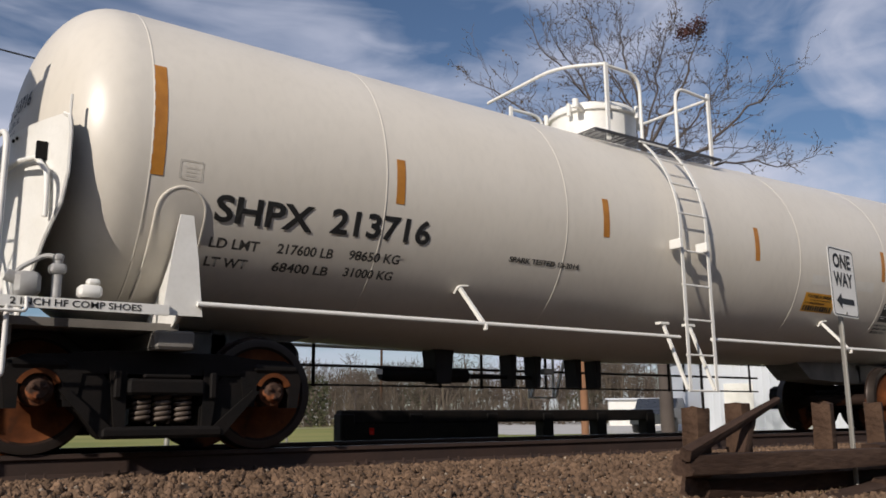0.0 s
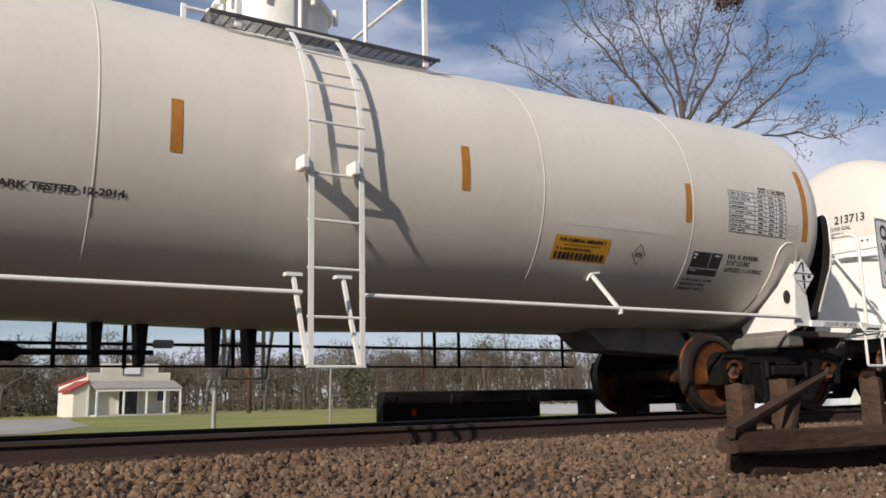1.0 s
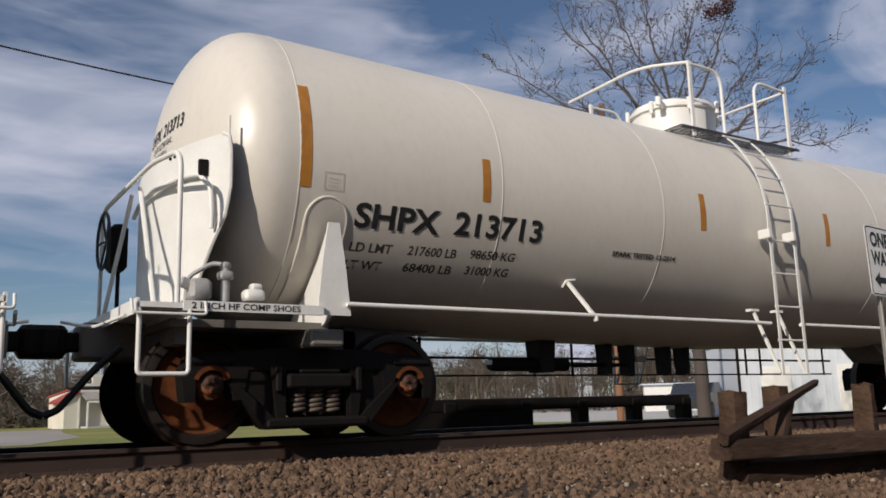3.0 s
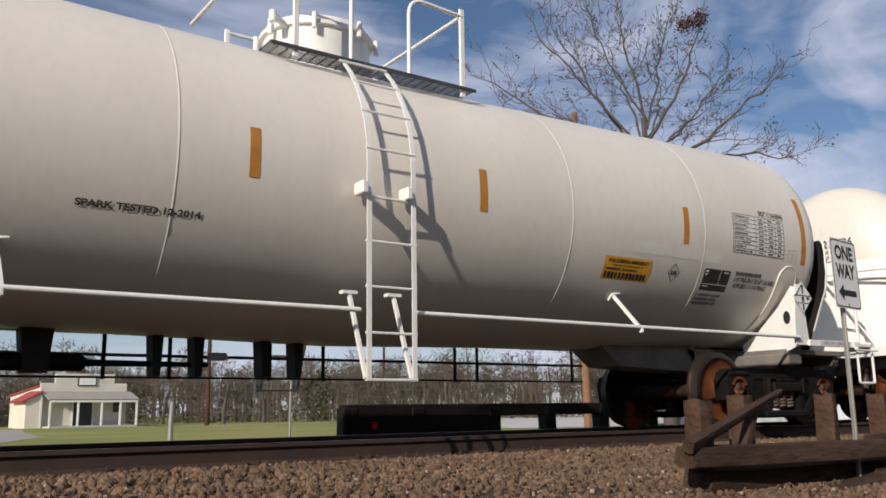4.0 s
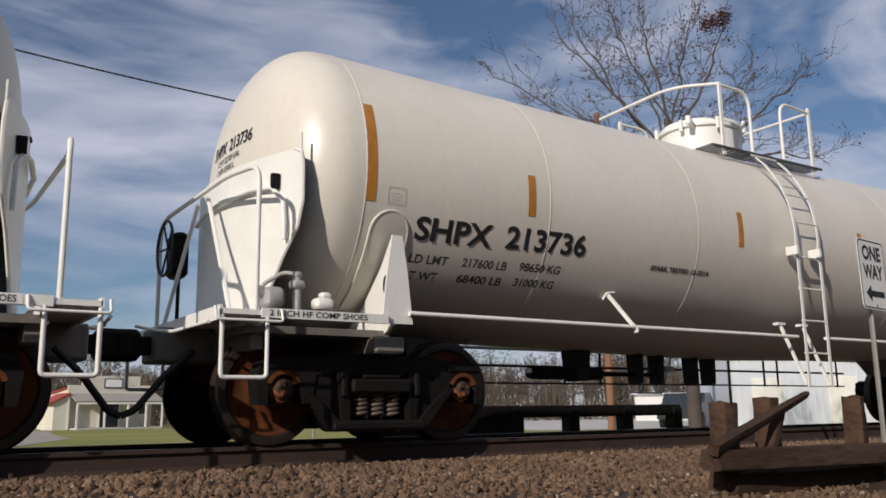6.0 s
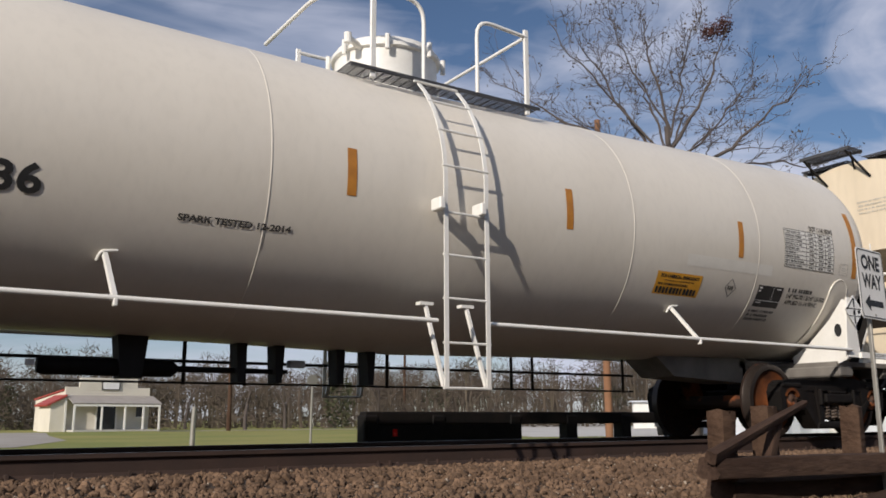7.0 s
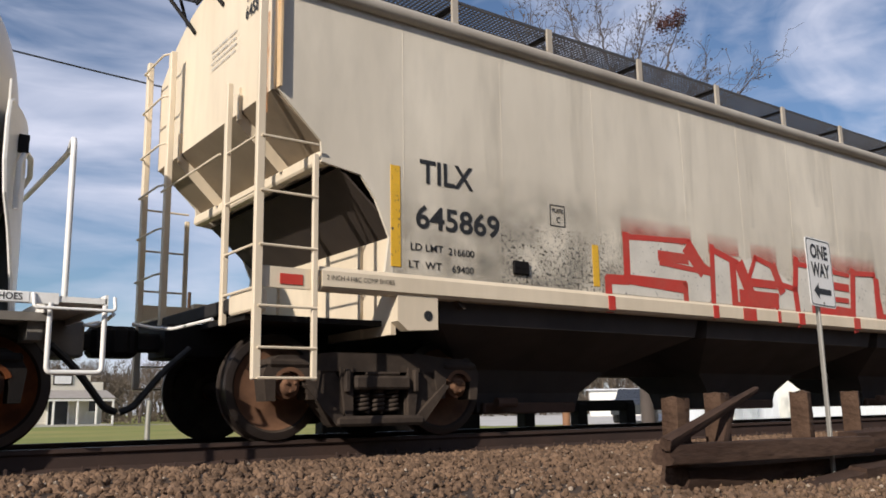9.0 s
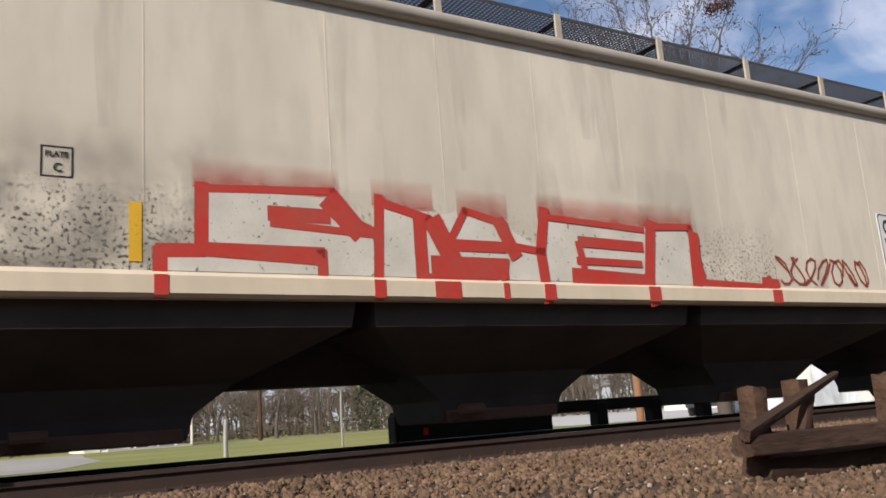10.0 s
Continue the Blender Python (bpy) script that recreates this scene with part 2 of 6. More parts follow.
# ---- mesh helpers ----
class Form:
    """gathers vertices and faces of one mesh"""

    def __init__(self):
        self.v, self.f = [], []

    def add(self, verts, faces):
        k = len(self.v)
        self.v += [tuple(p) for p in verts]
        self.f += [tuple(i + k for i in q) for q in faces]
        return self

    def box(self, x, y, z, sx, sy, sz, turn=None, bevel=0.0):
        a, b, c, e = sx / 2, sy / 2, sz / 2, min(bevel, sx / 3, sy / 3, sz / 3)
        if not e:
            p = [(i * a, j * b, k * c) for k in (-1, 1) for j in (-1, 1) for i in (-1, 1)]
            q = [(0, 2, 3, 1), (4, 5, 7, 6), (0, 1, 5, 4), (2, 6, 7, 3), (0, 4, 6, 2), (1, 3, 7, 5)]
        else:
            ring = [(a - e, -b), (a, -b + e), (a, b - e), (a - e, b), (-a + e, b), (-a, b - e), (-a, -b + e), (-a + e, -b)]
            inner = [(math.copysign(abs(u) - e * 0.7, u), math.copysign(abs(w) - e * 0.7, w)) for u, w in ring]
            p = [(u, w, -c) for u, w in inner] + [(u, w, -c + e) for u, w in ring] + [(u, w, c - e) for u, w in ring] + [(u, w, c) for u, w in inner]
            q = [tuple(range(7, -1, -1)), tuple(range(24, 32))]
            q += [(r * 8 + i, r * 8 + (i + 1) % 8, r * 8 + 8 + (i + 1) % 8, r * 8 + 8 + i) for r in range(3) for i in range(8)]
        m = Matrix.Translation((x, y, z)) @ (turn or Matrix())
        return self.add([m @ Vector(s) for s in p], q)

    def tube(self, pts, r, seg=8, r2=None, caps=True):
        pts = [Vector(p) for p in pts]
        n = len(pts)
        rings, side = [], None
        for i, p in enumerate(pts):
            d = (pts[min(i + 1, n - 1)] - pts[max(i - 1, 0)]).normalized()
            if side is None:
                side = d.orthogonal().normalized()
            side = (side - d * side.dot(d)).normalized()
            up = d.cross(side)
            q = r if r2 is None else r + (r2 - r) * i / (n - 1)
            rings.append([p + q * (side * math.cos(2 * math.pi * j / seg) + up * math.sin(2 * math.pi * j / seg)) for j in range(seg)])
        f = [(i * seg + j, i * seg + (j + 1) % seg, i * seg + seg + (j + 1) % seg, i * seg + seg + j) for i in range(n - 1) for j in range(seg)]
        if caps:
            f += [tuple(range(seg - 1, -1, -1)), tuple(range((n - 1) * seg, n * seg))]
        return self.add([p for ring in rings for p in ring], f)

    def prism(self, outline, axis, a, b):
        """outline in the plane across the axis, drawn out from a to b"""
        def put(u, w, t):
            return {"x": (t, u, w), "y": (u, t, w), "z": (u, w, t)}[axis]
        n = len(outline)
        p = [put(u, w, a) for u, w in outline] + [put(u, w, b) for u, w in outline]
        f = [tuple(range(n - 1, -1, -1)), tuple(range(n, 2 * n))] + [(i, (i + 1) % n, n + (i + 1) % n, n + i) for i in range(n)]
        return self.add(p, f)

    def lathe(self, profile, seg=48, centre=(0, 0, 0), axis="x", closed=False):
        """profile of (along, radius)"""
        cx, cy, cz = centre
        p = []
        for t, r in profile:
            for j in range(seg):
                u, w = r * math.cos(2 * math.pi * j / seg), r * math.sin(2 * math.pi * j / seg)
                p.append({"x": (cx + t, cy + u, cz + w), "y": (cx + u, cy + t, cz + w), "z": (cx + u, cy + w, cz + t)}[axis])
        n = len(profile)
        f = [(i % n * seg + j, i % n * seg + (j + 1) % seg, (i + 1) % n * seg + (j + 1) % seg, (i + 1) % n * seg + j) for i in range(n if closed else n - 1) for j in range(seg)]
        return self.add(p, f)

    def mesh(self, name, mat, smooth=None):
        m = bpy.data.meshes.new(name)
        m.from_pydata(self.v, [], self.f)
        m.validate()
        bm = bmesh.new()
        bm.from_mesh(m)
        bmesh.ops.recalc_face_normals(bm, faces=bm.faces)
        bm.to_mesh(m)
        bm.free()
        m.materials.append(mat)
        if smooth is not None:
            m.shade_smooth()
            m.set_sharp_from_angle(angle=radians(smooth))
        return m


def part(name, form, mat, parent, label="", smooth=None, at=None):
    ob = new(name, form.mesh(name, mat, smooth) if isinstance(form, Form) else form)
    ob.parent = parent
    if at:
        ob.matrix_basis = at
    return tagged(ob, label)


def thing(name, label, category, group="", kind="", at=None):
    ob = tagged(new(name), label, category, group, kind)
    ob.empty_display_size = 0.2
    if at:
        ob.matrix_basis = at
    return ob


def solid(name, form, mat, label, category="", group="", kind="", smooth=None, at=None):
    ob = tagged(new(name, form.mesh(name, mat, smooth)), label, category, group, kind)
    if at:
        ob.matrix_basis = at
    return ob


def letters(text, height, place, mat, width=None, bold=0.0, align="LEFT", thick=0.0):
    """Text as a mesh. place(u, w) gives the point u along and w up from the line's start."""
    cu = bpy.data.curves.new("text", "FONT")
    cu.body, cu.align_x, cu.offset, cu.resolution_u = text, align, bold, 3
    cu.size = height / 0.69
    ob = bpy.data.objects.new("text", cu)
    scene.collection.objects.link(ob)
    bpy.context.view_layer.update()
    m = bpy.data.meshes.new_from_object(ob.evaluated_get(bpy.context.evaluated_depsgraph_get()))
    bpy.data.objects.remove(ob)
    xs = [p.co.x for p in m.vertices]
    k = width / (max(xs) - min(xs)) if width else 1.0
    x0 = min(xs) if width else 0.0
    for p in m.vertices:
        p.co = place((p.co.x - x0) * k, p.co.y)
    m.materials.clear()
    m.materials.append(mat)
    return m


def each_letter(parent, m):
    """cuts lettering into its single letters, each a part of its own"""
    bm = bmesh.new()
    bm.from_mesh(m)
    bm.faces.ensure_lookup_table()
    left = set(bm.faces)
    while left:
        seed, isle = min(left, key=lambda f: f.index), set()
        stack = [seed]
        while stack:
            f = stack.pop()
            if f not in isle:
                isle.add(f)
                stack += [g for e in f.edges for g in e.link_faces if g not in isle]
        left -= isle
        one = bpy.data.meshes.new("letter")
        ids, vs = {}, []
        for f in isle:
            for v in f.verts:
                if v.index not in ids:
                    ids[v.index] = len(vs)
                    vs.append(v.co[:])
        one.from_pydata(vs, [], [[ids[v.index] for v in f.verts] for f in isle])
        one.materials.append(m.materials[0])
        part("letter", one, None, parent)
    bm.free()


def small_print(parent, m):
    return tagged(part("lettering", m, None, parent), kind="stuff")


def bars(form, place, u0, w0, u1, w1, off=0):
    form.add([place(u0, w0), place(u1, w0), place(u1, w1), place(u0, w1)], [(0, 1, 2, 3)])


def stain(name, colour, strength, scale=(14, 14, 2)):
    """a see-through stain with ragged noise"""
    m = bpy.data.materials.new(name)
    m.use_nodes = True
    n, l = m.node_tree.nodes, m.node_tree.links
    b = n["Principled BSDF"]
    b.inputs["Base Color"].default_value, b.inputs["Roughness"].default_value = (*colour, 1), 0.8
    co, mp, t, r = (n.new("ShaderNode" + k) for k in ("TexCoord", "Mapping", "TexNoise", "MapRange"))
    mp.inputs["Scale"].default_value = scale
    l.new(co.outputs["Object"], mp.inputs["Vector"])
    l.new(mp.outputs["Vector"], t.inputs["Vector"])
    t.inputs["Detail"].default_value = 7
    r.inputs["From Min"].default_value, r.inputs["From Max"].default_value, r.inputs["To Max"].default_value = 0.35, 0.75, strength
    l.new(t.outputs["Fac"], r.inputs["Value"])
    l.new(r.outputs["Result"], b.inputs["Alpha"])
    return m


# tank-coloured underframe paint, greyed to carry the shade below the tank
SKID = material("shaded_tank_paint", (0.20, 0.185, 0.165), 0.7, other=(0.11, 0.10, 0.09), scale=3, amount=0.9)


# ---- ground, track ----
def ground_height(x, y):
    """level field beyond, ballast shoulder by the track, a fall towards the low side where the camera stands"""
    d = abs(y - TRACK_Y)
    h = -0.46
    if y < TRACK_Y:
        if d < 1.75:
            h = -0.20
        elif d < 6.6:
            h = -0.20 - 0.20 * ((d - 1.75) / 2.2) ** 0.9 if d < 3.95 else -0.40 if d < 5.0 else -0.40 - 0.75 * ((d - 5.0) / 1.6) ** 1.3
        else:
            h = -1.15
    else:
        if d < 1.75:
            h = -0.20
        elif d < 3.2:
            h = -0.20 - 0.26 * (d - 1.75) / 1.45
    return h


def make_ground():
    xs = sorted(set([-1500, -600, -250, -120, -60, -30] + [i * 1.0 for i in range(-20, 41)] + [50, 70, 100, 150, 300, 700, 1500]))
    ys = sorted(set([-1500, -600, -200, -60, -20, -8, -3, 0, 0.7, 1.0, 1.3, 1.6, 1.8] + [2 + i * 0.15 for i in range(80)] + [14.5, 16, 20, 30, 50, 80, 120, 250, 600, 1500]))
    fm = Form()
    nx = len(xs)
    p = []
    for y in ys:
        for x in xs:
            near = abs(y - TRACK_Y) > 1.8 and -20 < x < 40 and 2 < y < 20
            p.append((x, y, ground_height(x, y) + (0.02 * noise.noise((x * 0.7, y * 0.7, 0)) if near else 0)))
    fm.add(p, [(j * nx + i, j * nx + i + 1, (j + 1) * nx + i + 1, (j + 1) * nx + i) for j in range(len(ys) - 1) for i in range(nx - 1)])
    g = solid("ground", fm, GRASS, "winter grass field with a bare dirt verge by the track", "ground", kind="structure", smooth=60)
    g.data.materials.append(DIRT)
    for q in g.data.polygons:
        if -60 < q.center.y < TRACK_Y - 1:
            q.material_index = 1
    solid("road", Form().add([(x, y, -1.138) for y in (-9.0, 0.8) for x in (-200, 200)], [(0, 1, 3, 2)]), ASPHALT, "worn grey asphalt road beside the track", "road", kind="structure")
    # ballast bed, slightly above the field
    fm = Form()
    ys = [TRACK_Y - 3.6, TRACK_Y - 2.9, TRACK_Y - 2.2, TRACK_Y - 1.7, TRACK_Y - 1.3, TRACK_Y, TRACK_Y + 1.3, TRACK_Y + 1.75, TRACK_Y + 2.5, TRACK_Y + 3.1]
    xs = [-120, -60, -30, -12] + [-8 + i for i in range(38)] + [40, 60, 100, 200]
    nx = len(xs)
    p = [(x, y + 0.12 * noise.noise((x * 0.8, y, 3)), ground_height(x, y) + 0.012) for y in ys for x in xs]
    fm.add(p, [(j * nx + i, j * nx + i + 1, (j + 1) * nx + i + 1, (j + 1) * nx + i) for j in range(len(ys) - 1) for i in range(nx - 1)])
    solid("ballast_bed", fm, BED, "brown crushed stone bed under the railway track", "ballast", kind="structure", smooth=60)


ICO = bmesh.new()
bmesh.ops.create_icosphere(ICO, subdivisions=1, radius=1)
ICO_V = np.array([v.co[:] for v in ICO.verts])
ICO_F = np.array([[v.index for v in f.verts] for f in ICO.faces])
ICO.free()


def scatter(name, mat, label, category, count, spot, size, seed):
    """many loose pebbles as one mesh"""
    rng = np.random.default_rng(seed)
    c = np.array([spot(rng) for _ in range(count)])
    s = rng.uniform(*size, (count, 1, 1)) * rng.uniform(0.55, 1.25, (count, 1, 3))
    v = ICO_V[None] * rng.uniform(0.72, 1.2, (count, len(ICO_V), 1)) * s
    a = rng.uniform(0, 6.283, count)
    b = rng.uniform(-0.6, 0.6, count)
    ca, sa, cb, sb = np.cos(a), np.sin(a), np.cos(b), np.sin(b)
    x, y, z = v[..., 0], v[..., 1], v[..., 2]
    y, z = y * cb[:, None] - z * sb[:, None], y * sb[:, None] + z * cb[:, None]
    x, y = x * ca[:, None] - y * sa[:, None], x * sa[:, None] + y * ca[:, None]
    v = np.stack([x, y, z], -1) + c[:, None]
    f = ICO_F[None] + (np.arange(count) * len(ICO_V))[:, None, None]
    m = bpy.data.meshes.new(name)
    m.from_pydata(v.reshape(-1, 3).tolist(), [], f.reshape(-1, 3).tolist())
    m.materials.append(mat)
    return tagged(new(name, m), label, category, kind="stuff")


def ballast_spot(rng):
    while True:
        x = rng.uniform(-1.0, 16.0)
        y = TRACK_Y - rng.uniform(0.95, 5.4) if rng.random() < 0.95 else TRACK_Y + rng.uniform(-0.6, 0.6)
        if y > TRACK_Y - 3.1 + 0.3 * math.sin(x * 2.1) or rng.random() < 0.55:
            return x, y, ground_height(x, y) + rng.uniform(-0.004, 0.030)


def far_ballast_spot(rng):
    x = rng.uniform(16, 34)
    y = TRACK_Y - rng.uniform(0.95, 2.6)
    return x, y, ground_height(x, y) + rng.uniform(0.0, 0.03)


def make_track():
    track = thing("track", "rusty standard gauge railway track on ballast", "railway track", kind="structure")
    prof = [(-0.037, 0), (-0.037, -0.03), (-0.012, -0.045), (-0.009, -0.14), (-0.07, -0.162), (-0.075, -0.175), (0.075, -0.175), (0.07, -0.162), (0.009, -0.14), (0.012, -0.045), (0.037, -0.03), (0.037, 0)]
    for side in (-1, 1):
        y = TRACK_Y + side * 0.755
        r = part("rail", Form().prism([(y + u, w - 0.004) for u, w in prof], "x", -150, 220), RAIL, track, "rust-brown steel rail")
        part("rail_head", Form().prism([(y - 0.034, -0.004), (y + 0.034, -0.004), (y + 0.030, 0.0), (y - 0.030, 0.0)], "x", -150, 220), TREAD, r, "polished running surface")
    tie = Form().box(0, 0, -0.265, 0.22, 2.6, 0.17, bevel=0.012).mesh("tie", TIE)
    plate = Form().box(0, 0, -0.172, 0.18, 0.34, 0.014).box(-0.06, -0.095, -0.150, 0.016, 0.03, 0.05).box(0.06, 0.095, -0.150, 0.016, 0.03, 0.05).box(0.06, -0.095, -0.150, 0.016, 0.03, 0.05).mesh("tie_plate", RAIL)
    anchor = Form().box(0, 0, -0.165, 0.03, 0.18, 0.05, bevel=0.005).mesh("rail_anchor", RAIL)
    rng = random.Random(4)
    for i in range(70):
        x = -6.2 + i * 0.53
        t = part("tie", tie, None, track, at=pose(x + rng.uniform(-0.03, 0.03), TRACK_Y + rng.uniform(-0.05, 0.05), rng.uniform(-0.012, 0.006), 0, 0, rng.uniform(-1, 1)))
        if i < 45:
            part("tie_plate", plate, None, t, at=pose(0, -0.755, 0))
            if i % 2:
                part("rail_anchor", anchor, None, t, at=pose(0.16, -0.755, 0))


make_ground()
make_track()
scatter("ballast", STONE, "loose brown and grey crushed stone ballast", "ballast", 42000, ballast_spot, (0.012, 0.036), 1)
scatter("pale_chips", PALE_STONE, "small pale stone chips among the ballast", "stones", 2600, ballast_spot, (0.009, 0.020), 3)
scatter("ballast_beyond", STONE, "loose brown crushed stone ballast farther along", "ballast", 5000, far_ballast_spot, (0.025, 0.045), 2)

# ---- train ----
TANK_R, TANK_X, HEAD, HEAD_POWER = 1.395, 6.31, 0.72, 2.2
LADDER_Z = 2.345


def tank_z(x):
    """height of the tank's axis, which falls slightly from both ends to the middle"""
    return 2.296 + 0.0205 * abs(x)


def on_tank(x, z, off=0.0):
    """a point of the tank's near side at that height, off metres out"""
    a = math.asin(max(-1, min(1, (z - tank_z(x)) / TANK_R)))
    return Vector((x, -(TANK_R + off) * math.cos(a), tank_z(x) + (TANK_R + off) * math.sin(a)))


def tank_patch(x0, x1, z0, z1, off=0.004, n=8, m=1):
    fm = Form()
    for j in range(n + 1):
        z = z0 + (z1 - z0) * j / n
        fm.v += [tuple(on_tank(x0, z, off)), tuple(on_tank(x1, z, off))]
    fm.f = [(2 * j, 2 * j + 1, 2 * j + 3, 2 * j + 2) for j in range(n)]
    return fm


def tank_text(text, height, x, z, mat, width=None, bold=0.0, off=0.006):
    def place(u, w):
        c = tank_z(x + u)
        a = math.asin((z - c) / TANK_R) + w / TANK_R
        return x + u, -(TANK_R + off) * math.cos(a), c + (TANK_R + off) * math.sin(a)
    return letters(text, height, place, mat, width, bold)


def arc_tube(pts, r, n=5, bend=0.12):
    """points with rounded corners"""
    pts = [Vector(p) for p in pts]
    out = [pts[0]]
    for a, b, c in zip(pts, pts[1:], pts[2:]):
        u, w = (a - b), (c - b)
        k = min(bend, u.length * 0.45, w.length * 0.45)
        p, q = b + u.normalized() * k, b + w.normalized() * k
        out += [p * (1 - t) ** 2 + b * 2 * t * (1 - t) + q * t * t for t in [i / n for i in range(n + 1)]]
    return Form().tube(out + [pts[-1]], r)


def wheel_form():
    prof = [(-0.070, 0.02), (-0.070, 0.11), (-0.055, 0.13), (-0.028, 0.17), (-0.022, 0.34), (-0.045, 0.375), (-0.062, 0.390), (-0.062, 0.430), (-0.058, 0.452),
            (0.030, 0.459), (0.050, 0.468), (0.058, 0.485), (0.072, 0.482), (0.075, 0.450), (0.065, 0.39), (0.02, 0.36), (0.02, 0.16), (0.07, 0.12), (0.07, 0.02)]
    return prof


WHEEL_PROFILE = wheel_form()
WHEEL_MESH = Form().lathe(WHEEL_PROFILE, 56, axis="y").mesh("wheel", WHEEL, 35)
TREAD_MESH = Form().lathe([(-0.0635, 0.392), (-0.0635, 0.431), (-0.0595, 0.4545), (0.030, 0.4605), (0.050, 0.4690)], 56, axis="y").mesh("tread", TREAD, 40)
PLATE_MESH = Form().lathe([(-0.0735, 0.115), (-0.058, 0.134), (-0.0315, 0.172), (-0.0255, 0.338), (-0.047, 0.372)], 56, axis="y").mesh("wheel_plate", PLATE_RUST, 40)
AXLE_MESH = Form().tube([(0, -0.70, 0), (0, 0.70, 0)], 0.085, 14).tube([(0, -1.08, 0), (0, -0.80, 0)], 0.078, 14).tube([(0, 0.80, 0), (0, 1.08, 0)], 0.078, 14).mesh("axle", WHEEL, 40)
CAP = Form().lathe([(0.0, 0.005), (0.0, 0.06), (0.02, 0.075), (0.05, 0.085), (0.06, 0.11), (0.16, 0.115)], 20, axis="y")
for k in range(3):
    CAP.box(0.045 * math.cos(k * 2.1 + 0.5), -0.008, 0.045 * math.sin(k * 2.1 + 0.5), 0.028, 0.02, 0.028, bevel=0.004)
CAP_MESH = CAP.mesh("bearing_cap", CAP_IRON, 40)
ARCH = [(0.155 * math.cos(a), 0.155 * math.sin(a)) for a in [radians(20 + 14 * i) for i in range(11)]] + [(0.120 * math.cos(a), 0.120 * math.sin(a)) for a in [radians(160 - 14 * i) for i in range(11)]]
ADAPTER_MESH = Form().prism(ARCH, "y", 0.0, 0.09).mesh("bearing_adapter", PLATE_RUST, 40)


def spring_form():
    pts = [(0.062 * math.cos(a), 0.062 * math.sin(a), 0.02 + 0.215 * a / (2 * math.pi * 5.5)) for a in [i * 2 * math.pi / 10 for i in range(56)]]
    return Form().tube(pts, 0.0155, 6)


SPRING_MESH = spring_form().mesh("spring", SPRING, 60)


def side_frame_form():
    """cast side frame, outline in x and z about the truck's centre, bottom at the wheel's axle level minus"""
    top = [(-1.10, 0.33), (-1.13, 0.56), (-1.08, 0.66), (-0.98, 0.71), (-0.70, 0.72), (-0.45, 0.75), (0.45, 0.75), (0.70, 0.72), (0.98, 0.71), (1.08, 0.66), (1.13, 0.56), (1.10, 0.33)]
    fm = Form()
    # top chord with pedestal ends
    fm.prism(top + [(1.02, 0.33), (1.02, 0.52), (0.96, 0.58), (0.80, 0.58), (0.74, 0.52), (0.72, 0.34), (0.64, 0.34), (0.60, 0.58), (-0.60, 0.58), (-0.64, 0.34), (-0.72, 0.34), (-0.74, 0.52), (-0.80, 0.58), (-0.96, 0.58), (-1.02, 0.52), (-1.02, 0.33)], "y", -0.10, 0.10)
    # broad diagonal tension members with a raised rim, and the bottom
    for s in (-1, 1):
        fm.prism([(s * 0.76, 0.60), (s * 0.50, 0.64), (s * 0.28, 0.34), (s * 0.28, 0.12), (s * 0.42, 0.12), (s * 0.74, 0.40)], "y", -0.085, 0.085)
        fm.prism([(s * 0.76, 0.46), (s * 0.70, 0.47), (s * 0.36, 0.17), (s * 0.40, 0.11), (s * 0.46, 0.12)], "y", -0.125, 0.10)
        fm.prism([(s * 0.42, 0.62), (s * 0.29, 0.62), (s * 0.29, 0.18), (s * 0.36, 0.16)], "y", -0.12, 0.10)
        fm.box(s * 0.36, -0.135, 0.50, 0.05, 0.05, 0.2, bevel=0.01)
        fm.box(s * 0.90, -0.02, 0.645, 0.40, 0.20, 0.07, bevel=0.025)
    fm.box(0, -0.01, 0.150, 0.92, 0.26, 0.09, bevel=0.025)
    fm.box(0, -0.03, 0.485, 0.58, 0.28, 0.12, bevel=0.02)
    fm.box(0, -0.14, 0.565, 0.36, 0.05, 0.03, bevel=0.01)
    return fm


SIDE_MESH = side_frame_form().mesh("side_frame", IRON, 30)
SHOE_MESH = Form().prism([(0.0, -0.17), (0.035, -0.09), (0.045, 0.0), (0.035, 0.09), (0.0, 0.17), (0.05, 0.16), (0.10, 0.05), (0.10, -0.05), (0.05, -0.16)], "y", -0.05, 0.05).box(0.12, 0, 0, 0.06, 0.12, 0.14, bevel=0.01).mesh("brake_shoe", IRON)
TURNING = []


def repainted(mesh, mat):
    m = mesh.copy()
    m.materials[0] = mat
    return m


DUSTY = {m.name: repainted(m, DUST_PLATE if m.name in ("wheel_plate", "bearing_adapter", "bearing_cap") else DUST_IRON) for m in (SIDE_MESH, WHEEL_MESH, PLATE_MESH, CAP_MESH, ADAPTER_MESH, SPRING_MESH)}


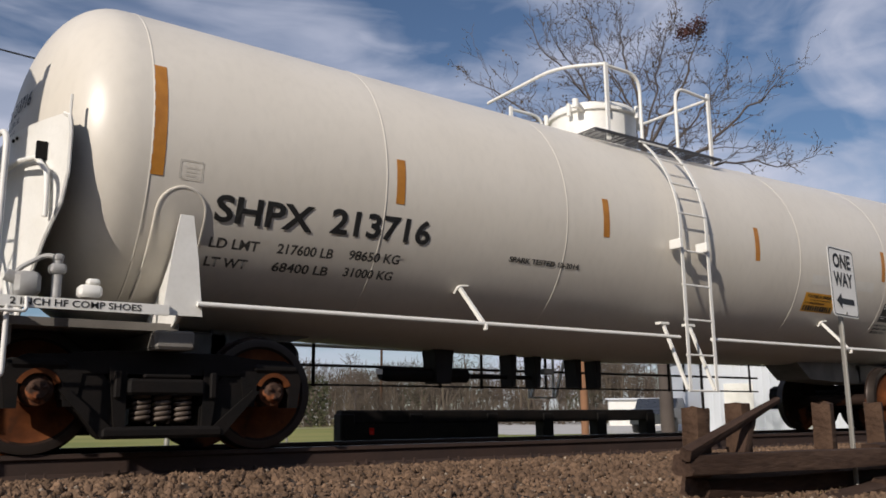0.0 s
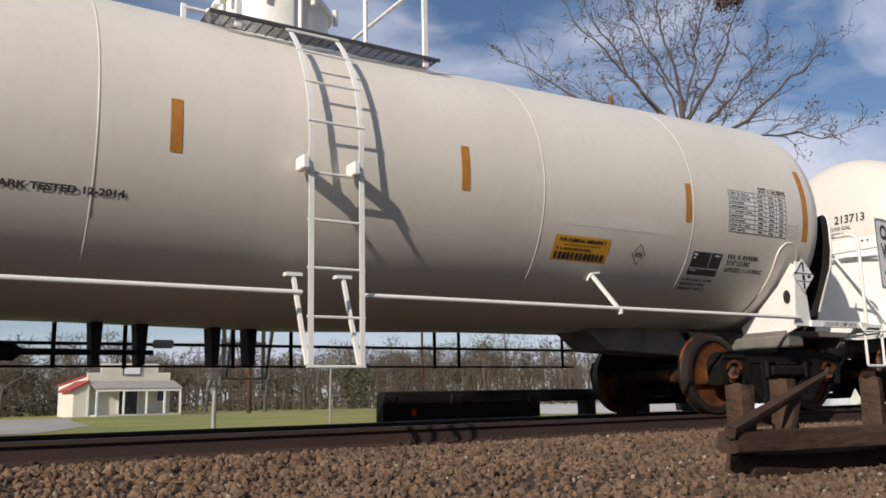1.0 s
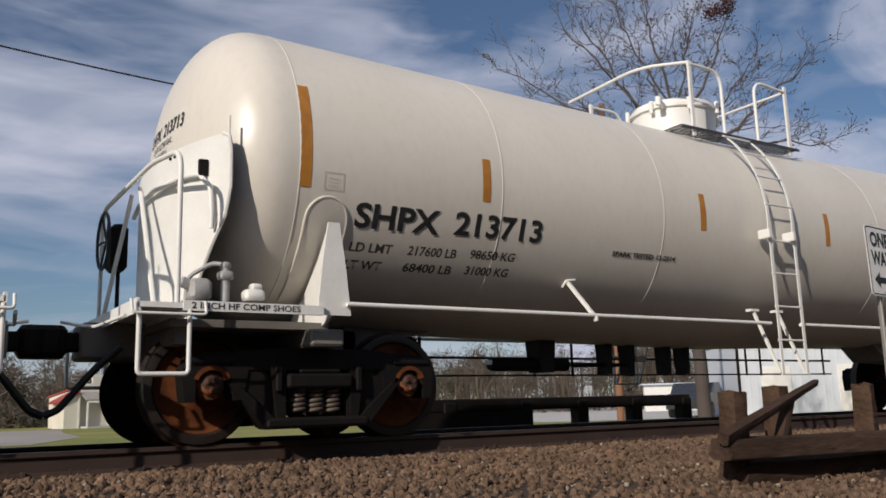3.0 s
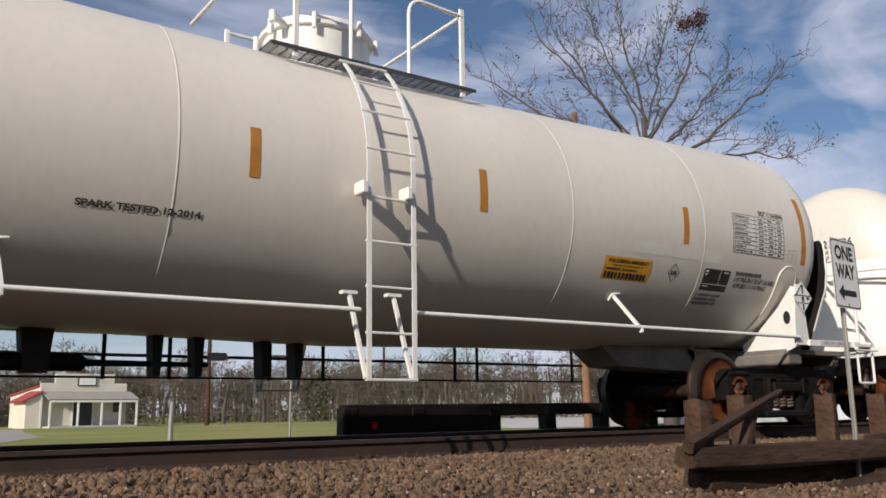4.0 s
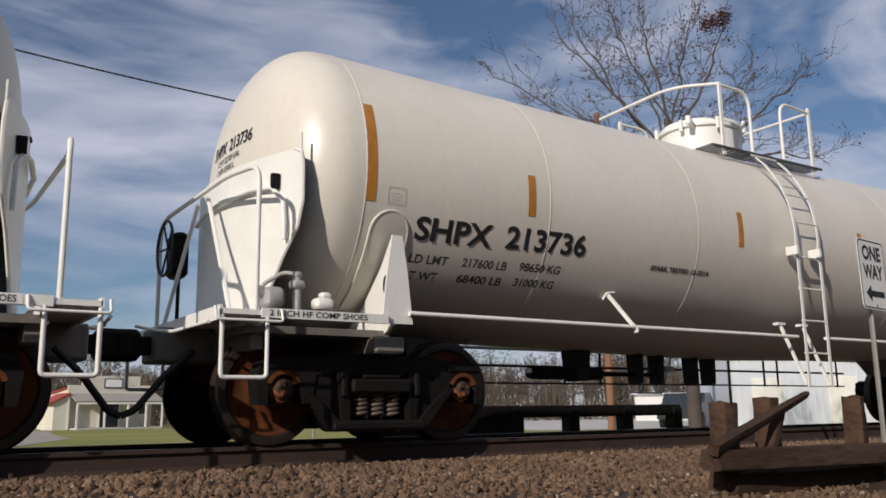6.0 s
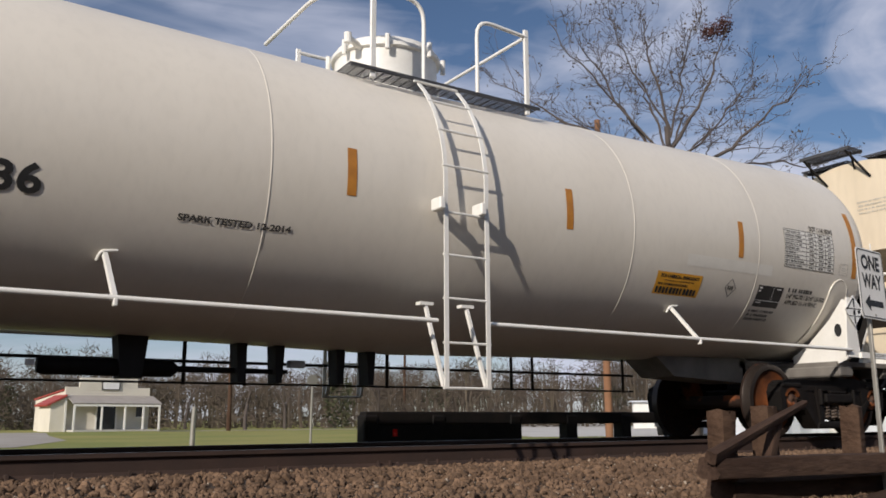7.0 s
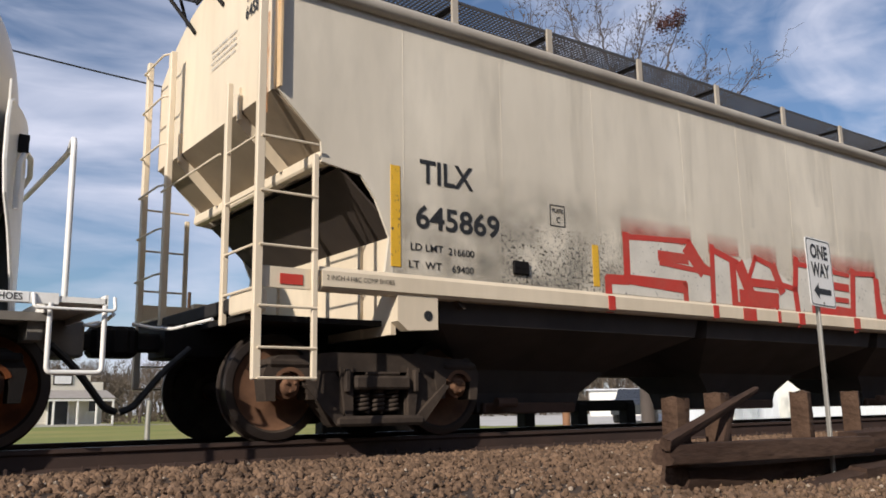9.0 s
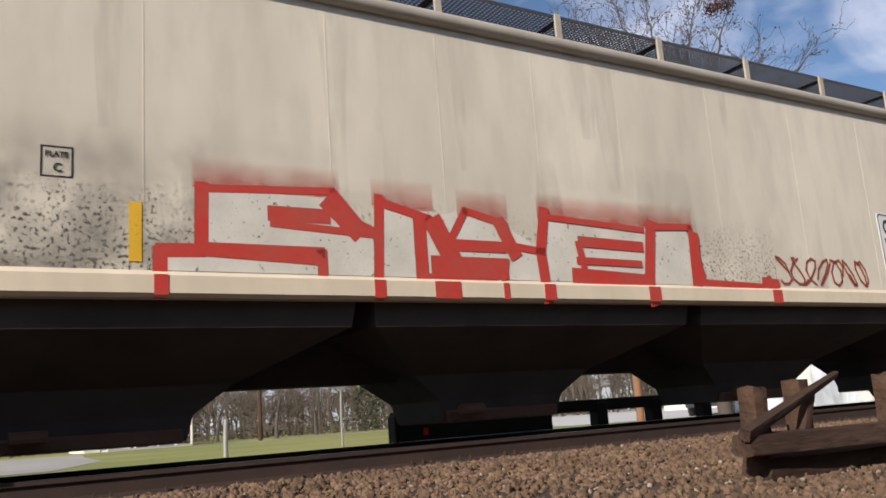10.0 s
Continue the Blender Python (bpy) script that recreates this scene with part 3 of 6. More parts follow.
def add_trucks(car, centres, dusty=False):
    def pick(m):
        return DUSTY[m.name] if dusty else m

    for tx in centres:
        bolster = part("truck_bolster", Form().box(tx, 0, 0.56, 0.36, 2.1, 0.16, bevel=0.02).box(tx, 0, 0.68, 0.5, 0.8, 0.12, bevel=0.02).box(tx, 0, 0.42, 0.30, 1.6, 0.16, bevel=0.03), IRON, car)
        for s in (-1, 1):
            frm = part("side_frame", pick(SIDE_MESH), None, car, "dusty brown cast steel truck side frame" if dusty else "black cast steel truck side frame", at=pose(tx, s * 1.0, 0, 0, 0, 0 if s < 0 else 180))
            for k in (-1, 0, 1):
                part("spring", pick(SPRING_MESH), None, frm, "bare steel coil spring", at=pose(k * 0.155, -0.035, 0.205, 0, 0, 40 * k))
            for k in (-1, 1):
                part("bearing_cap", pick(CAP_MESH), None, frm, "rusty bearing end cap", at=pose(k * 0.889, -0.115, 0.457))
                part("bearing_adapter", pick(ADAPTER_MESH), None, frm, "dusty bearing adapter" if dusty else "rust-orange bearing adapter", at=pose(k * 0.889, -0.105, 0.457))
        for k in (-1, 1):
            ax = part("axle", AXLE_MESH, None, car, at=pose(tx + k * 0.889, 0, 0.457))
            for s in (-1, 1):
                part("wheel", pick(WHEEL_MESH), None, ax, "rust-brown steel wheel", at=pose(0, s * 0.755, 0, 0, 0, 0 if s < 0 else 180))
                part("wheel_plate", pick(PLATE_MESH), None, ax, "dusty brown wheel plate" if dusty else "orange-rusted wheel plate", at=pose(0, s * 0.755, 0, 0, 0, 0 if s < 0 else 180))
                part("tread", TREAD_MESH, None, ax, "bright worn wheel tread", at=pose(0, s * 0.755, 0, 0, 0, 0 if s < 0 else 180))
                part("brake_shoe", SHOE_MESH, None, car, at=pose(tx + k * 0.889 - k * 0.462, s * 0.75, 0.43, 0, 0, 0 if k < 0 else 180))
            TURNING.append((ax, tx + k * 0.889))
        part("brake_beam", Form().tube([(tx - 0.36, -0.8, 0.38), (tx - 0.36, 0.8, 0.38)], 0.035).tube([(tx + 0.36, -0.8, 0.38), (tx + 0.36, 0.8, 0.38)], 0.035).box(tx, 0.1, 0.36, 0.75, 0.05, 0.04), IRON, car)


def coupler(car, x, s):
    fm = Form().box(x - s * 0.42, 0, 0.86, 0.7, 0.16, 0.16, bevel=0.02).box(x - s * 0.06, 0.02, 0.86, 0.24, 0.28, 0.27, bevel=0.04).box(x + s * 0.05, -s * 0.11, 0.86, 0.16, 0.10, 0.25, bevel=0.03)
    c = part("coupler", fm, IRON, car, "black knuckle coupler")
    hose = arc_tube([(x - s * 0.55, -0.36, 0.80), (x - s * 0.35, -0.34, 0.62), (x - s * 0.10, -0.30, 0.30), (x, -0.28, 0.26)], 0.03, bend=0.2)
    part("air_hose", hose, BLACK, car, "black rubber brake hose")
    part("uncoupling_lever", arc_tube([(x - s * 0.35, -1.38, 0.95), (x - s * 0.28, -0.7, 0.93), (x - s * 0.28, -0.2, 0.98), (x - s * 0.12, -0.1, 1.02)], 0.014, bend=0.08), WHITE, car)


EDGE = [(1.24, 2.46), (1.30, 2.43), (1.32, 2.30), (1.32, 2.0), (1.27, 1.78), (1.13, 1.55), (0.95, 1.22), (0.86, 0.98)]


def shield_x(y):
    """the shield is bent back at both sides, along the tank's head"""
    return 7.09 - 0.30 * (abs(y) / 1.32) ** 2.2


def shield_form(s, off, thick):
    n, zs = 12, [2.46, 2.40, 2.30, 2.0, 1.78, 1.55, 1.22, 0.98]
    p = []
    for d in (off, off + thick):
        for z in zs:
            w = np.interp(z, [q[1] for q in reversed(EDGE)], [q[0] for q in reversed(EDGE)])
            p += [(s * (shield_x(w * (2 * i / n - 1)) + d), w * (2 * i / n - 1), z) for i in range(n + 1)]
    m, k = n + 1, len(zs) * (n + 1)
    f = [(j * m + i + o, j * m + i + 1 + o, j * m + m + i + 1 + o, j * m + m + i + o) for o in (0, k) for j in range(len(zs) - 1) for i in range(n)]
    f += [(j * m + i, j * m + m + i, k + j * m + m + i, k + j * m + i) for j in range(len(zs) - 1) for i in (0, n)]
    f += [(j * m + i, j * m + i + 1, k + j * m + i + 1, k + j * m + i) for j in (0, len(zs) - 1) for i in range(n)]
    return Form().add(p, f)


def tank_car(number, at, strips, marks):
    car = thing("tank_car", f"cream-white railway tank car with black number {number} and amber reflective strips", "tank car", "tank cars of the train", at=at)
    k = 2 / HEAD_POWER
    prof = [(-TANK_X - HEAD * math.cos(a) ** k, max(0.002, TANK_R * math.sin(a) ** k)) for a in [math.pi / 2 * i / 18 for i in range(18)]] + [(-TANK_X, TANK_R)]
    body = Form().lathe(prof + [(0, TANK_R)] + [(-x, r) for x, r in reversed(prof)], 112)
    body.v = [(x, y, z + tank_z(x)) for x, y, z in body.v]
    shell = part("tank", body, TANK, car, smooth=40)
    for x in (-6.23, -4.16, -1.98, 2.14, 4.25, 6.36):
        r = TANK_R if abs(x) < TANK_X else TANK_R - 0.006
        part("weld_seam", Form().lathe([(x - 0.011, r - 0.002), (x - 0.005, r + 0.0035), (x + 0.005, r + 0.0035), (x + 0.011, r - 0.002)], 112, (0, 0, tank_z(x))), TANK, shell, smooth=60)
    for x, z0, z1, w in ((-6.18, 2.07, 2.97, 0.10), (strips[0], 2.13, 2.54, 0.09), (strips[1], 2.12, 2.54, 0.09), (strips[2], 2.12, 2.54, 0.09), (strips[3], 2.10, 2.53, 0.09), (6.22, 2.05, 2.94, 0.10)):
        part("reflective_strip", tank_patch(x - w / 2, x + w / 2, z0, z1), TAPE, car, "amber reflective strip", smooth=60)
    # lettering
    each_letter(car, tank_text("SHPX", 0.205, -5.69, 1.80, BLACK, 0.86, 0.008))
    each_letter(car, tank_text(number, 0.205, -4.67, 1.815, BLACK, 1.02, 0.008))
    for text, x, z, w, hh in (("LD LMT", -5.68, 1.605, 0.42, 0.085), ("217600 LB", -5.10, 1.61, 0.52, 0.085), ("98650 KG", -4.43, 1.62, 0.52, 0.085),
                              ("LT WT", -5.68, 1.470, 0.36, 0.085), ("68400 LB", -5.10, 1.475, 0.52, 0.085), ("31000 KG", -4.43, 1.485, 0.50, 0.085), ("SPARK TESTED 12-2014", -2.68, 1.755, 0.93, 0.05)):
        small_print(car, tank_text(text, hh, x, z, FADED, w, 0.003))
    # labels and stencils; each car wears them a little differently
    rng = random.Random(number)
    lx, lz, tx, tz, nx, nz, dx, dz, px = marks  # emergency label, test table, lining label, diamond, touched-up paint

    def print_row(fm, x0, x1, z0, z1, step, off, gap=0.12):
        x = x0
        while x < x1 - step * 0.5:
            bars(fm, lambda u, q: on_tank(u, q, off), x, z0, x + step * rng.uniform(0.5, 0.8), z1)
            x += step * (1.8 if rng.random() < gap else 1)

    part("touch_up_patch", tank_patch(px, px + 1.52, 1.93, 2.06, 0.0015), PATCH, car, "lighter touched-up paint", smooth=60)
    part("warning_label", tank_patch(lx, lx + 0.735, lz, lz + 0.235), PLACARD, car, "orange emergency label with black print", smooth=60)
    fm = Form()
    print_row(fm, lx + 0.13, lx + 0.62, lz + 0.143, lz + 0.155, 0.018, 0.007)
    print_row(fm, lx + 0.04, lx + 0.52, lz + 0.100, lz + 0.122, 0.026, 0.007)
    print_row(fm, lx + 0.03, lx + 0.71, lz + 0.015, lz + 0.080, 0.056, 0.007, 0.0)
    tagged(part("label_print", fm, BLACK, car), kind="stuff")
    small_print(car, tank_text("FOR CHEMICAL EMERGENCY", 0.036, lx + 0.06, lz + 0.178, BLACK, 0.63, 0.002, 0.007))
    small_print(car, tank_text("DOT 111A100W5", 0.062, tx + 0.54, tz + 0.50, FADED, 0.50, 0.003))
    part("lining_label", tank_patch(nx, nx + 0.485, nz, nz + 0.243), BLACK, car, "black lining label", smooth=60)
    fm = Form()
    for x0, z0, x1, z1 in ((0.0, 0.070, 0.485, 0.077), (0.295, 0.077, 0.302, 0.235), (0.02, 0.205, 0.075, 0.225), (0.02, 0.170, 0.06, 0.188), (0.36, 0.21, 0.45, 0.222), (0.03, 0.045, 0.13, 0.055)):
        bars(fm, lambda u, q: on_tank(u, q, 0.008), nx + x0, nz + z0, nx + x1, nz + z1)
    tagged(part("label_rule", fm, LABEL, car), kind="stuff")
    fm = Form()
    print_row(fm, nx + 0.58, nx + 1.12, nz + 0.205, nz + 0.250, 0.047, 0.006)
    print_row(fm, nx - 0.02, nx + 0.46, nz - 0.060, nz - 0.034, 0.030, 0.006)
    print_row(fm, nx - 0.02, nx + 0.40, nz - 0.105, nz - 0.079, 0.030, 0.006)
    print_row(fm, nx - 0.02, nx + 0.42, nz - 0.150, nz - 0.124, 0.030, 0.006)
    tagged(part("stencil_print", fm, FADED, car), kind="stuff")
    lines = ('3/16" LS-582', "APPLIED 11-14 FRNC") if number == "213716" else ('1/4" PG-70 / 3/16" LS-582', "APPLIED 11-14 FRNC")
    for text, up, w in zip(lines, (0.135, 0.065), (0.42 if number == "213716" else 0.80, 0.68)):
        small_print(car, tank_text(text, 0.052, nx + 0.58, nz + up, FADED, w, 0.003))
    # diamond mark
    fm = Form()
    for a in range(4):
        q = [(0.10 * math.cos(k * math.pi / 2), 0.105 * math.sin(k * math.pi / 2)) for k in (a, a + 1)]
        p = [(dx + e * q[i][0], dz + e * q[i][1]) for e, i in ((1, 0), (1, 1), (0.88, 1), (0.88, 0))]
        fm.add([on_tank(u, w, 0.006) for u, w in p], [(0, 1, 2, 3)])
    for k in range(3):
        bars(fm, lambda u, q: on_tank(u, q, 0.006), dx - 0.05 + k * 0.037, dz - 0.025, dx - 0.027 + k * 0.037, dz + 0.022)
    tagged(part("diamond_mark", fm, BLACK, car), kind="stuff")
    # test table: white ground, ruled lines and rows of figures
    part("table_ground", tank_patch(tx, tx + 1.02, tz, tz + 0.475, 0.003), TABLE, car, "pale painted ground of the test table", smooth=60)
    fm = Form()
    for k in range(10):
        z = tz + 0.475 * k / 9
        bars(fm, lambda u, q: on_tank(u, q, 0.006), tx, z - 0.0030, tx + 1.02, z + 0.0030)
    for x in (0.0, 0.44, 0.64, 0.84, 1.02):
        for k in range(4):
            bars(fm, lambda u, q: on_tank(u, q, 0.006), tx + x - 0.0035, tz + 0.475 * k / 4, tx + x + 0.0035, tz + 0.475 * (k + 1) / 4)
    for k in range(9):
        z = tz + 0.475 * k / 9
        print_row(fm, tx + 0.02, tx + rng.uniform(0.24, 0.40), z + 0.014, z + 0.036, 0.020, 0.006)
        for x0, x1 in ((0.50, 0.59), (0.70, 0.79), (0.89, 0.97)):
            print_row(fm, tx + x0, tx + x1, z + 0.014, z + 0.036, 0.020, 0.006, 0.0)
    tagged(part("table_print", fm, FADED, car), kind="stuff")
    fm = Form()
    for x in (-5.92, 5.98):
        for u0, w0, u1, w1 in ((-0.09, 2.07, 0.09, 2.075), (-0.09, 2.21, 0.09, 2.215), (-0.09, 2.07, -0.085, 2.215), (0.085, 2.07, 0.09, 2.215), (-0.05, 2.10, 0.05, 2.104), (-0.05, 2.13, 0.05, 2.134), (-0.05, 2.16, 0.05, 2.164)):
            bars(fm, lambda u, q: on_tank(u, q, 0.006), x + u0, w0, x + u1, w1)
    tagged(part("faint_stencil", fm, FAINT, car), kind="stuff")
    # saddle pads, bolster brackets
    for x in (-5.95, 5.95):
        fm = Form()
        edge = [(x - 0.19, 1.2 + i * 0.08) for i in range(8)] + [(x - 0.19 * math.cos(a), 1.82 + 0.19 * math.sin(a)) for a in [math.pi * i / 10 for i in range(11)]] + [(x + 0.19, 1.76 - i * 0.08) for i in range(8)]
        part("saddle_pad", Form().tube([on_tank(u, w, 0.004) for u, w in edge], 0.012, 6), TANK, car, smooth=50)
        pts = [on_tank(u, w, 0.010) for u, w in edge]
        part("saddle_plate", Form().add(pts, [(i, i + 1, 24 - i, 25 - i) for i in range(12)]), TANK, car, smooth=50)
        for s in (-1, 1):
            br = part("bolster_bracket", Form().prism([(s * 1.40, 1.0), (s * 1.40, 1.72), (s * 1.33, 1.76), (s * 1.12, 1.50), (s * 0.80, 1.21), (s * 0.55, 1.05), (s * 0.55, 0.76), (s * 0.75, 0.78)], "x", x - 0.012, x + 0.012), WHITE, car, "white bolster bracket")
            part("bracket_flange", Form().prism([(x - 0.05, 1.77), (x + 0.05, 1.77), (x + 0.10, 1.45), (x + 0.15, 1.0), (x - 0.15, 1.0), (x - 0.10, 1.45)], "y", s * 1.405, s * 1.425), WHITE, br)
            hole = [(s * 1.24 + 0.05 * math.cos(a), 1.36 + 0.085 * math.sin(a)) for a in [2 * math.pi * i / 16 for i in range(16)]]
            part("bracket_hole", Form().prism(hole, "x", x - 0.016, x + 0.016), BLACK, br)
        part("bolster", Form().box(x, 0, 0.83, 0.3, 2.6, 0.14, bevel=0.02), SKID, car)
    # placard diamond
    pl = part("placard", Form().prism([(5.98, 1.80), (6.18, 1.60), (5.98, 1.40), (5.78, 1.60)], "y", -1.462, -1.456), LABEL, car, "white diamond placard")
    for q in ([(5.80, 1.625), (6.16, 1.625), (6.16, 1.615), (5.80, 1.615)], [(5.86, 1.53), (6.10, 1.53), (6.10, 1.52), (5.86, 1.52)], [(5.965, 1.755), (6.0, 1.755), (5.99, 1.64), (5.97, 1.64)],
              [(5.955, 1.605), (6.0, 1.605), (6.0, 1.54), (5.955, 1.54)], [(5.965, 1.51), (5.995, 1.51), (5.995, 1.43), (5.965, 1.43)], [(6.05, 1.60), (6.10, 1.61), (6.12, 1.58), (6.07, 1.56)], [(5.815, 1.61), (5.965, 1.765), (5.975, 1.755), (5.825, 1.60)]):
        part("placard_mark", Form().prism(q, "y", -1.466, -1.463), BLACK, pl)
    # side rods with struts
    for s in (-1, 1):
        for x0, x1 in ((-5.85, -0.42), (0.13, 5.85)) if s < 0 else ((-5.85, 5.85),):
            part("side_rod", Form().tube([(x0, s * 1.45, 1.09), (x1, s * 1.45, 1.09)], 0.022, 8), WHITE, car, "white safety rod", smooth=50)
    for x in (-3.15, 2.97):
        foot = on_tank(x, 1.475, 0.01)
        strut = part("rod_strut", Form().tube([foot, (x + 0.02, -1.44, 1.08)], 0.024, 4), WHITE, car)
        part("strut_hook", arc_tube([foot + Vector((-0.05, 0.03, -0.05)), foot + Vector((-0.03, -0.01, 0.015)), foot + Vector((0.09, -0.01, 0.03))], 0.012, bend=0.03), WHITE, strut)
        part("rod_clip", Form().box(x + 0.02, -1.45, 1.06, 0.035, 0.05, 0.06, bevel=0.008), WHITE, strut)
    # ladder
    for s in (-1, 1):
        lad = None
        for x in (-0.37, 0.08):
            arc = [Vector((x, -(TANK_R + 0.13) * math.cos(radians(a)), LADDER_Z + (TANK_R + 0.13) * math.sin(radians(a)))) for a in range(46, -10, -6)]
            path = [p for p in arc] + [Vector((x, -1.525, 2.1)), Vector((x, -1.525, 0.5))]
            fm = Form()
            for a, b in zip(path, path[1:]):
                d = (b - a).normalized()
                n = Vector((0, -d.z, d.y))
                w = Vector((0.022, 0, 0))
                q = [a - w, a + w, a + w + n * 0.012, a - w + n * 0.012]
                fm.add(q + [p + b - a for p in q], [(0, 1, 5, 4), (1, 2, 6, 5), (2, 3, 7, 6), (3, 0, 4, 7), (0, 3, 2, 1), (4, 5, 6, 7)])
            if s > 0:
                fm.v = [(-p[0], -p[1], p[2]) for p in fm.v]
            rail = part("ladder_rail", fm, WHITE, car, "white ladder rail")
            lad = lad or rail
        for i in range(9):
            z = 0.505 + i * 0.39
            if i < 5:
                p = Vector((0, -1.515, z))
            else:
                a = radians(5.9 + (i - 5) * 14.2)
                p = Vector((0, -(TANK_R + 0.125) * math.cos(a), LADDER_Z + (TANK_R + 0.125) * math.sin(a)))
            part("rung", Form().tube([(0.40 if s > 0 else -0.40, p.y * -s, p.z), (-0.11 if s > 0 else 0.11, p.y * -s, p.z)], 0.012, 6), WHITE, lad)
        for x in (-0.39, 0.06):
            x = -x if s > 0 else x
            part("ladder_brace", Form().tube([(x, s * 1.20, 1.26), (x, s * 1.50, 0.52)], 0.022, 4), WHITE, lad)
            part("ladder_bracket", Form().box(x + s * 0.05, s * 1.50, 2.13, 0.06, 0.16, 0.11, bevel=0.01), WHITE, lad)
            part("brace_foot", Form().box(x, s * 1.19, 1.27, 0.14, 0.08, 0.03), WHITE, lad)
    # dome, platform and its rails
    dome = part("manway", Form().lathe([(3.55, 0.56), (4.04, 0.56), (4.05, 0.60), (4.09, 0.60), (4.10, 0.57), (4.16, 0.55), (4.17, 0.02)], 48, (-0.15, 0, 0), "z"), WHITE, car, "white manway cover", smooth=35)
    for k in range(8):
        a = k * math.pi / 4 + 0.3
        part("hinge_bolt", Form().tube([(-0.15 + 0.63 * math.cos(a), 0.63 * math.sin(a), 3.98), (-0.15 + 0.63 * math.cos(a), 0.63 * math.sin(a), 4.14)], 0.028, 8), WHITE, dome)
    part("dome_valve", Form().tube([(-0.62, -0.30, 4.05), (-0.80, -0.36, 4.09)], 0.035, 10).tube([(-0.80, -0.36, 4.03), (-0.80, -0.36, 4.14)], 0.04, 10), WHITE, dome)
    for x0, x1, y0, y1 in ((-1.05, 1.25, -0.92, -0.62), (-1.05, 1.25, 0.62, 0.92), (0.50, 1.25, -0.62, -0.45)):
        fm = Form()
        y = y0
        while y < y1:
            fm.box((x0 + x1) / 2, y, 3.56, x1 - x0, 0.008, 0.010)
            y += 0.035
        x = x0
        while x <= x1:
            fm.box(x, (y0 + y1) / 2, 3.557, 0.008, y1 - y0, 0.010)
            x += 0.10
        part("platform_grating", fm, GRATE, car, "grey steel grating")
    for y in (-0.93, 0.93):
        part("platform_edge", Form().box(0.10, y, 3.545, 2.3, 0.02, 0.03), GRATE, car)
    for s in (-1, 1):
        y = s * 0.90
        for x in (-0.80, 1.10):
            part("rail_post", Form().box(x, y, 3.95, 0.06, 0.03, 0.98, bevel=0.006), WHITE, car)
        part("platform_rail", arc_tube([(-0.80, y, 4.40), (-0.22, y, 4.40), (-0.22, y, 3.55)], 0.022, bend=0.22), WHITE, car, smooth=50)
        part("platform_rail", arc_tube([(1.10, y, 4.36), (0.44, y, 4.40), (0.44, y, 3.55)], 0.022, bend=0.2), WHITE, car, smooth=50)
    part("platform_rail", arc_tube([(-0.80, -0.9, 4.42), (-1.15, -0.4, 4.46), (-1.2, 0.9, 4.40)], 0.022, bend=0.3), WHITE, car, smooth=50)
    part("platform_rail", Form().tube([(1.10, -0.9, 4.36), (1.10, 0.9, 4.36)], 0.02), WHITE, car, smooth=50)
    # ends
    for s in (-1, 1):
        shield = part("head_shield", shield_form(s, 0.0, 0.016), WHITE, car, "white steel head shield bent round the tank end", smooth=35)
        # dark sheet inside the shield stands in for the shade in the gap
        part("shield_shade", shield_form(s, -0.012, 0.008), UNDER, shield, "thin dark sheet that paints in the shade behind the shield", smooth=35)
        for k in (-1, 1):
            lip = Form().tube([(s * (shield_x(y) + 0.008), k * y, z) for y, z in EDGE], 0.017, 6)
            part("shield_lip", lip, WHITE, shield)
            part("shield_post", Form().tube([(s * shield_x(1.29), k * 1.29, 2.40), (s * shield_x(1.29), k * 1.29, 2.60)], 0.010, 6), WHITE, shield)
        run = [(s * (shield_x(y) + 0.06), y, z) for y, z in ((0.55, 2.10), (0.2, 2.13), (-0.3, 2.16), (-0.8, 2.17), (-1.05, 2.15), (-1.18, 2.02), (-1.20, 1.82), (-1.20, 1.68))]
        part("shield_pipe", Form().tube(run, 0.022, 8), WHITE, shield, "white air pipe across the shield", smooth=50)
        part("shield_bracket", Form().box(s * (shield_x(1.08) + 0.05), -1.08, 2.20, 0.07, 0.05, 0.13), IRON, shield)
        for y in (-0.62, -0.54):
            part("shield_rivet", Form().tube([(s * shield_x(y), y, 2.40), (s * (shield_x(y) + 0.03), y, 2.40)], 0.014, 6), IRON, shield)
        part("end_rail", arc_tube([(s * 7.22, -1.43, 1.02), (s * 7.22, -1.43, 2.22), (s * 7.30, -0.9, 2.24), (s * 7.30, 0.9, 2.24), (s * 7.22, 1.43, 2.22), (s * 7.22, 1.43, 1.02)], 0.022, bend=0.16), WHITE, car, "white end handrail", smooth=50)
        for k in (-1, 1) if s < 0 else ():
            part("end_brace", Form().tube([(s * 7.22, k * 0.15, 2.22), (s * 7.28, k * 1.0, 1.08)], 0.02, 6), WHITE, car)
        part("end_platform", Form().box(s * 7.32, 0, 1.03, 0.36, 2.9, 0.04).box(s * 7.50, 0, 1.02, 0.02, 2.9, 0.11).box(s * 7.14, 0, 1.0, 0.03, 2.9, 0.09), WHITE, car, "white end platform")
        for k in (-1, 1):
            part("end_sill", Form().box(s * 6.62, k * 1.44, 1.03, 1.12, 0.04, 0.075).box(s * 6.62, k * 1.40, 1.065, 1.12, 0.08, 0.01), WHITE, car)
            part("step_stirrup", arc_tube([(s * 7.13, k * 1.45, 1.0), (s * 7.13, k * 1.45, 0.53), (s * 7.49, k * 1.45, 0.53), (s * 7.49, k * 1.45, 1.0)], 0.018, bend=0.04), WHITE, car, smooth=50)
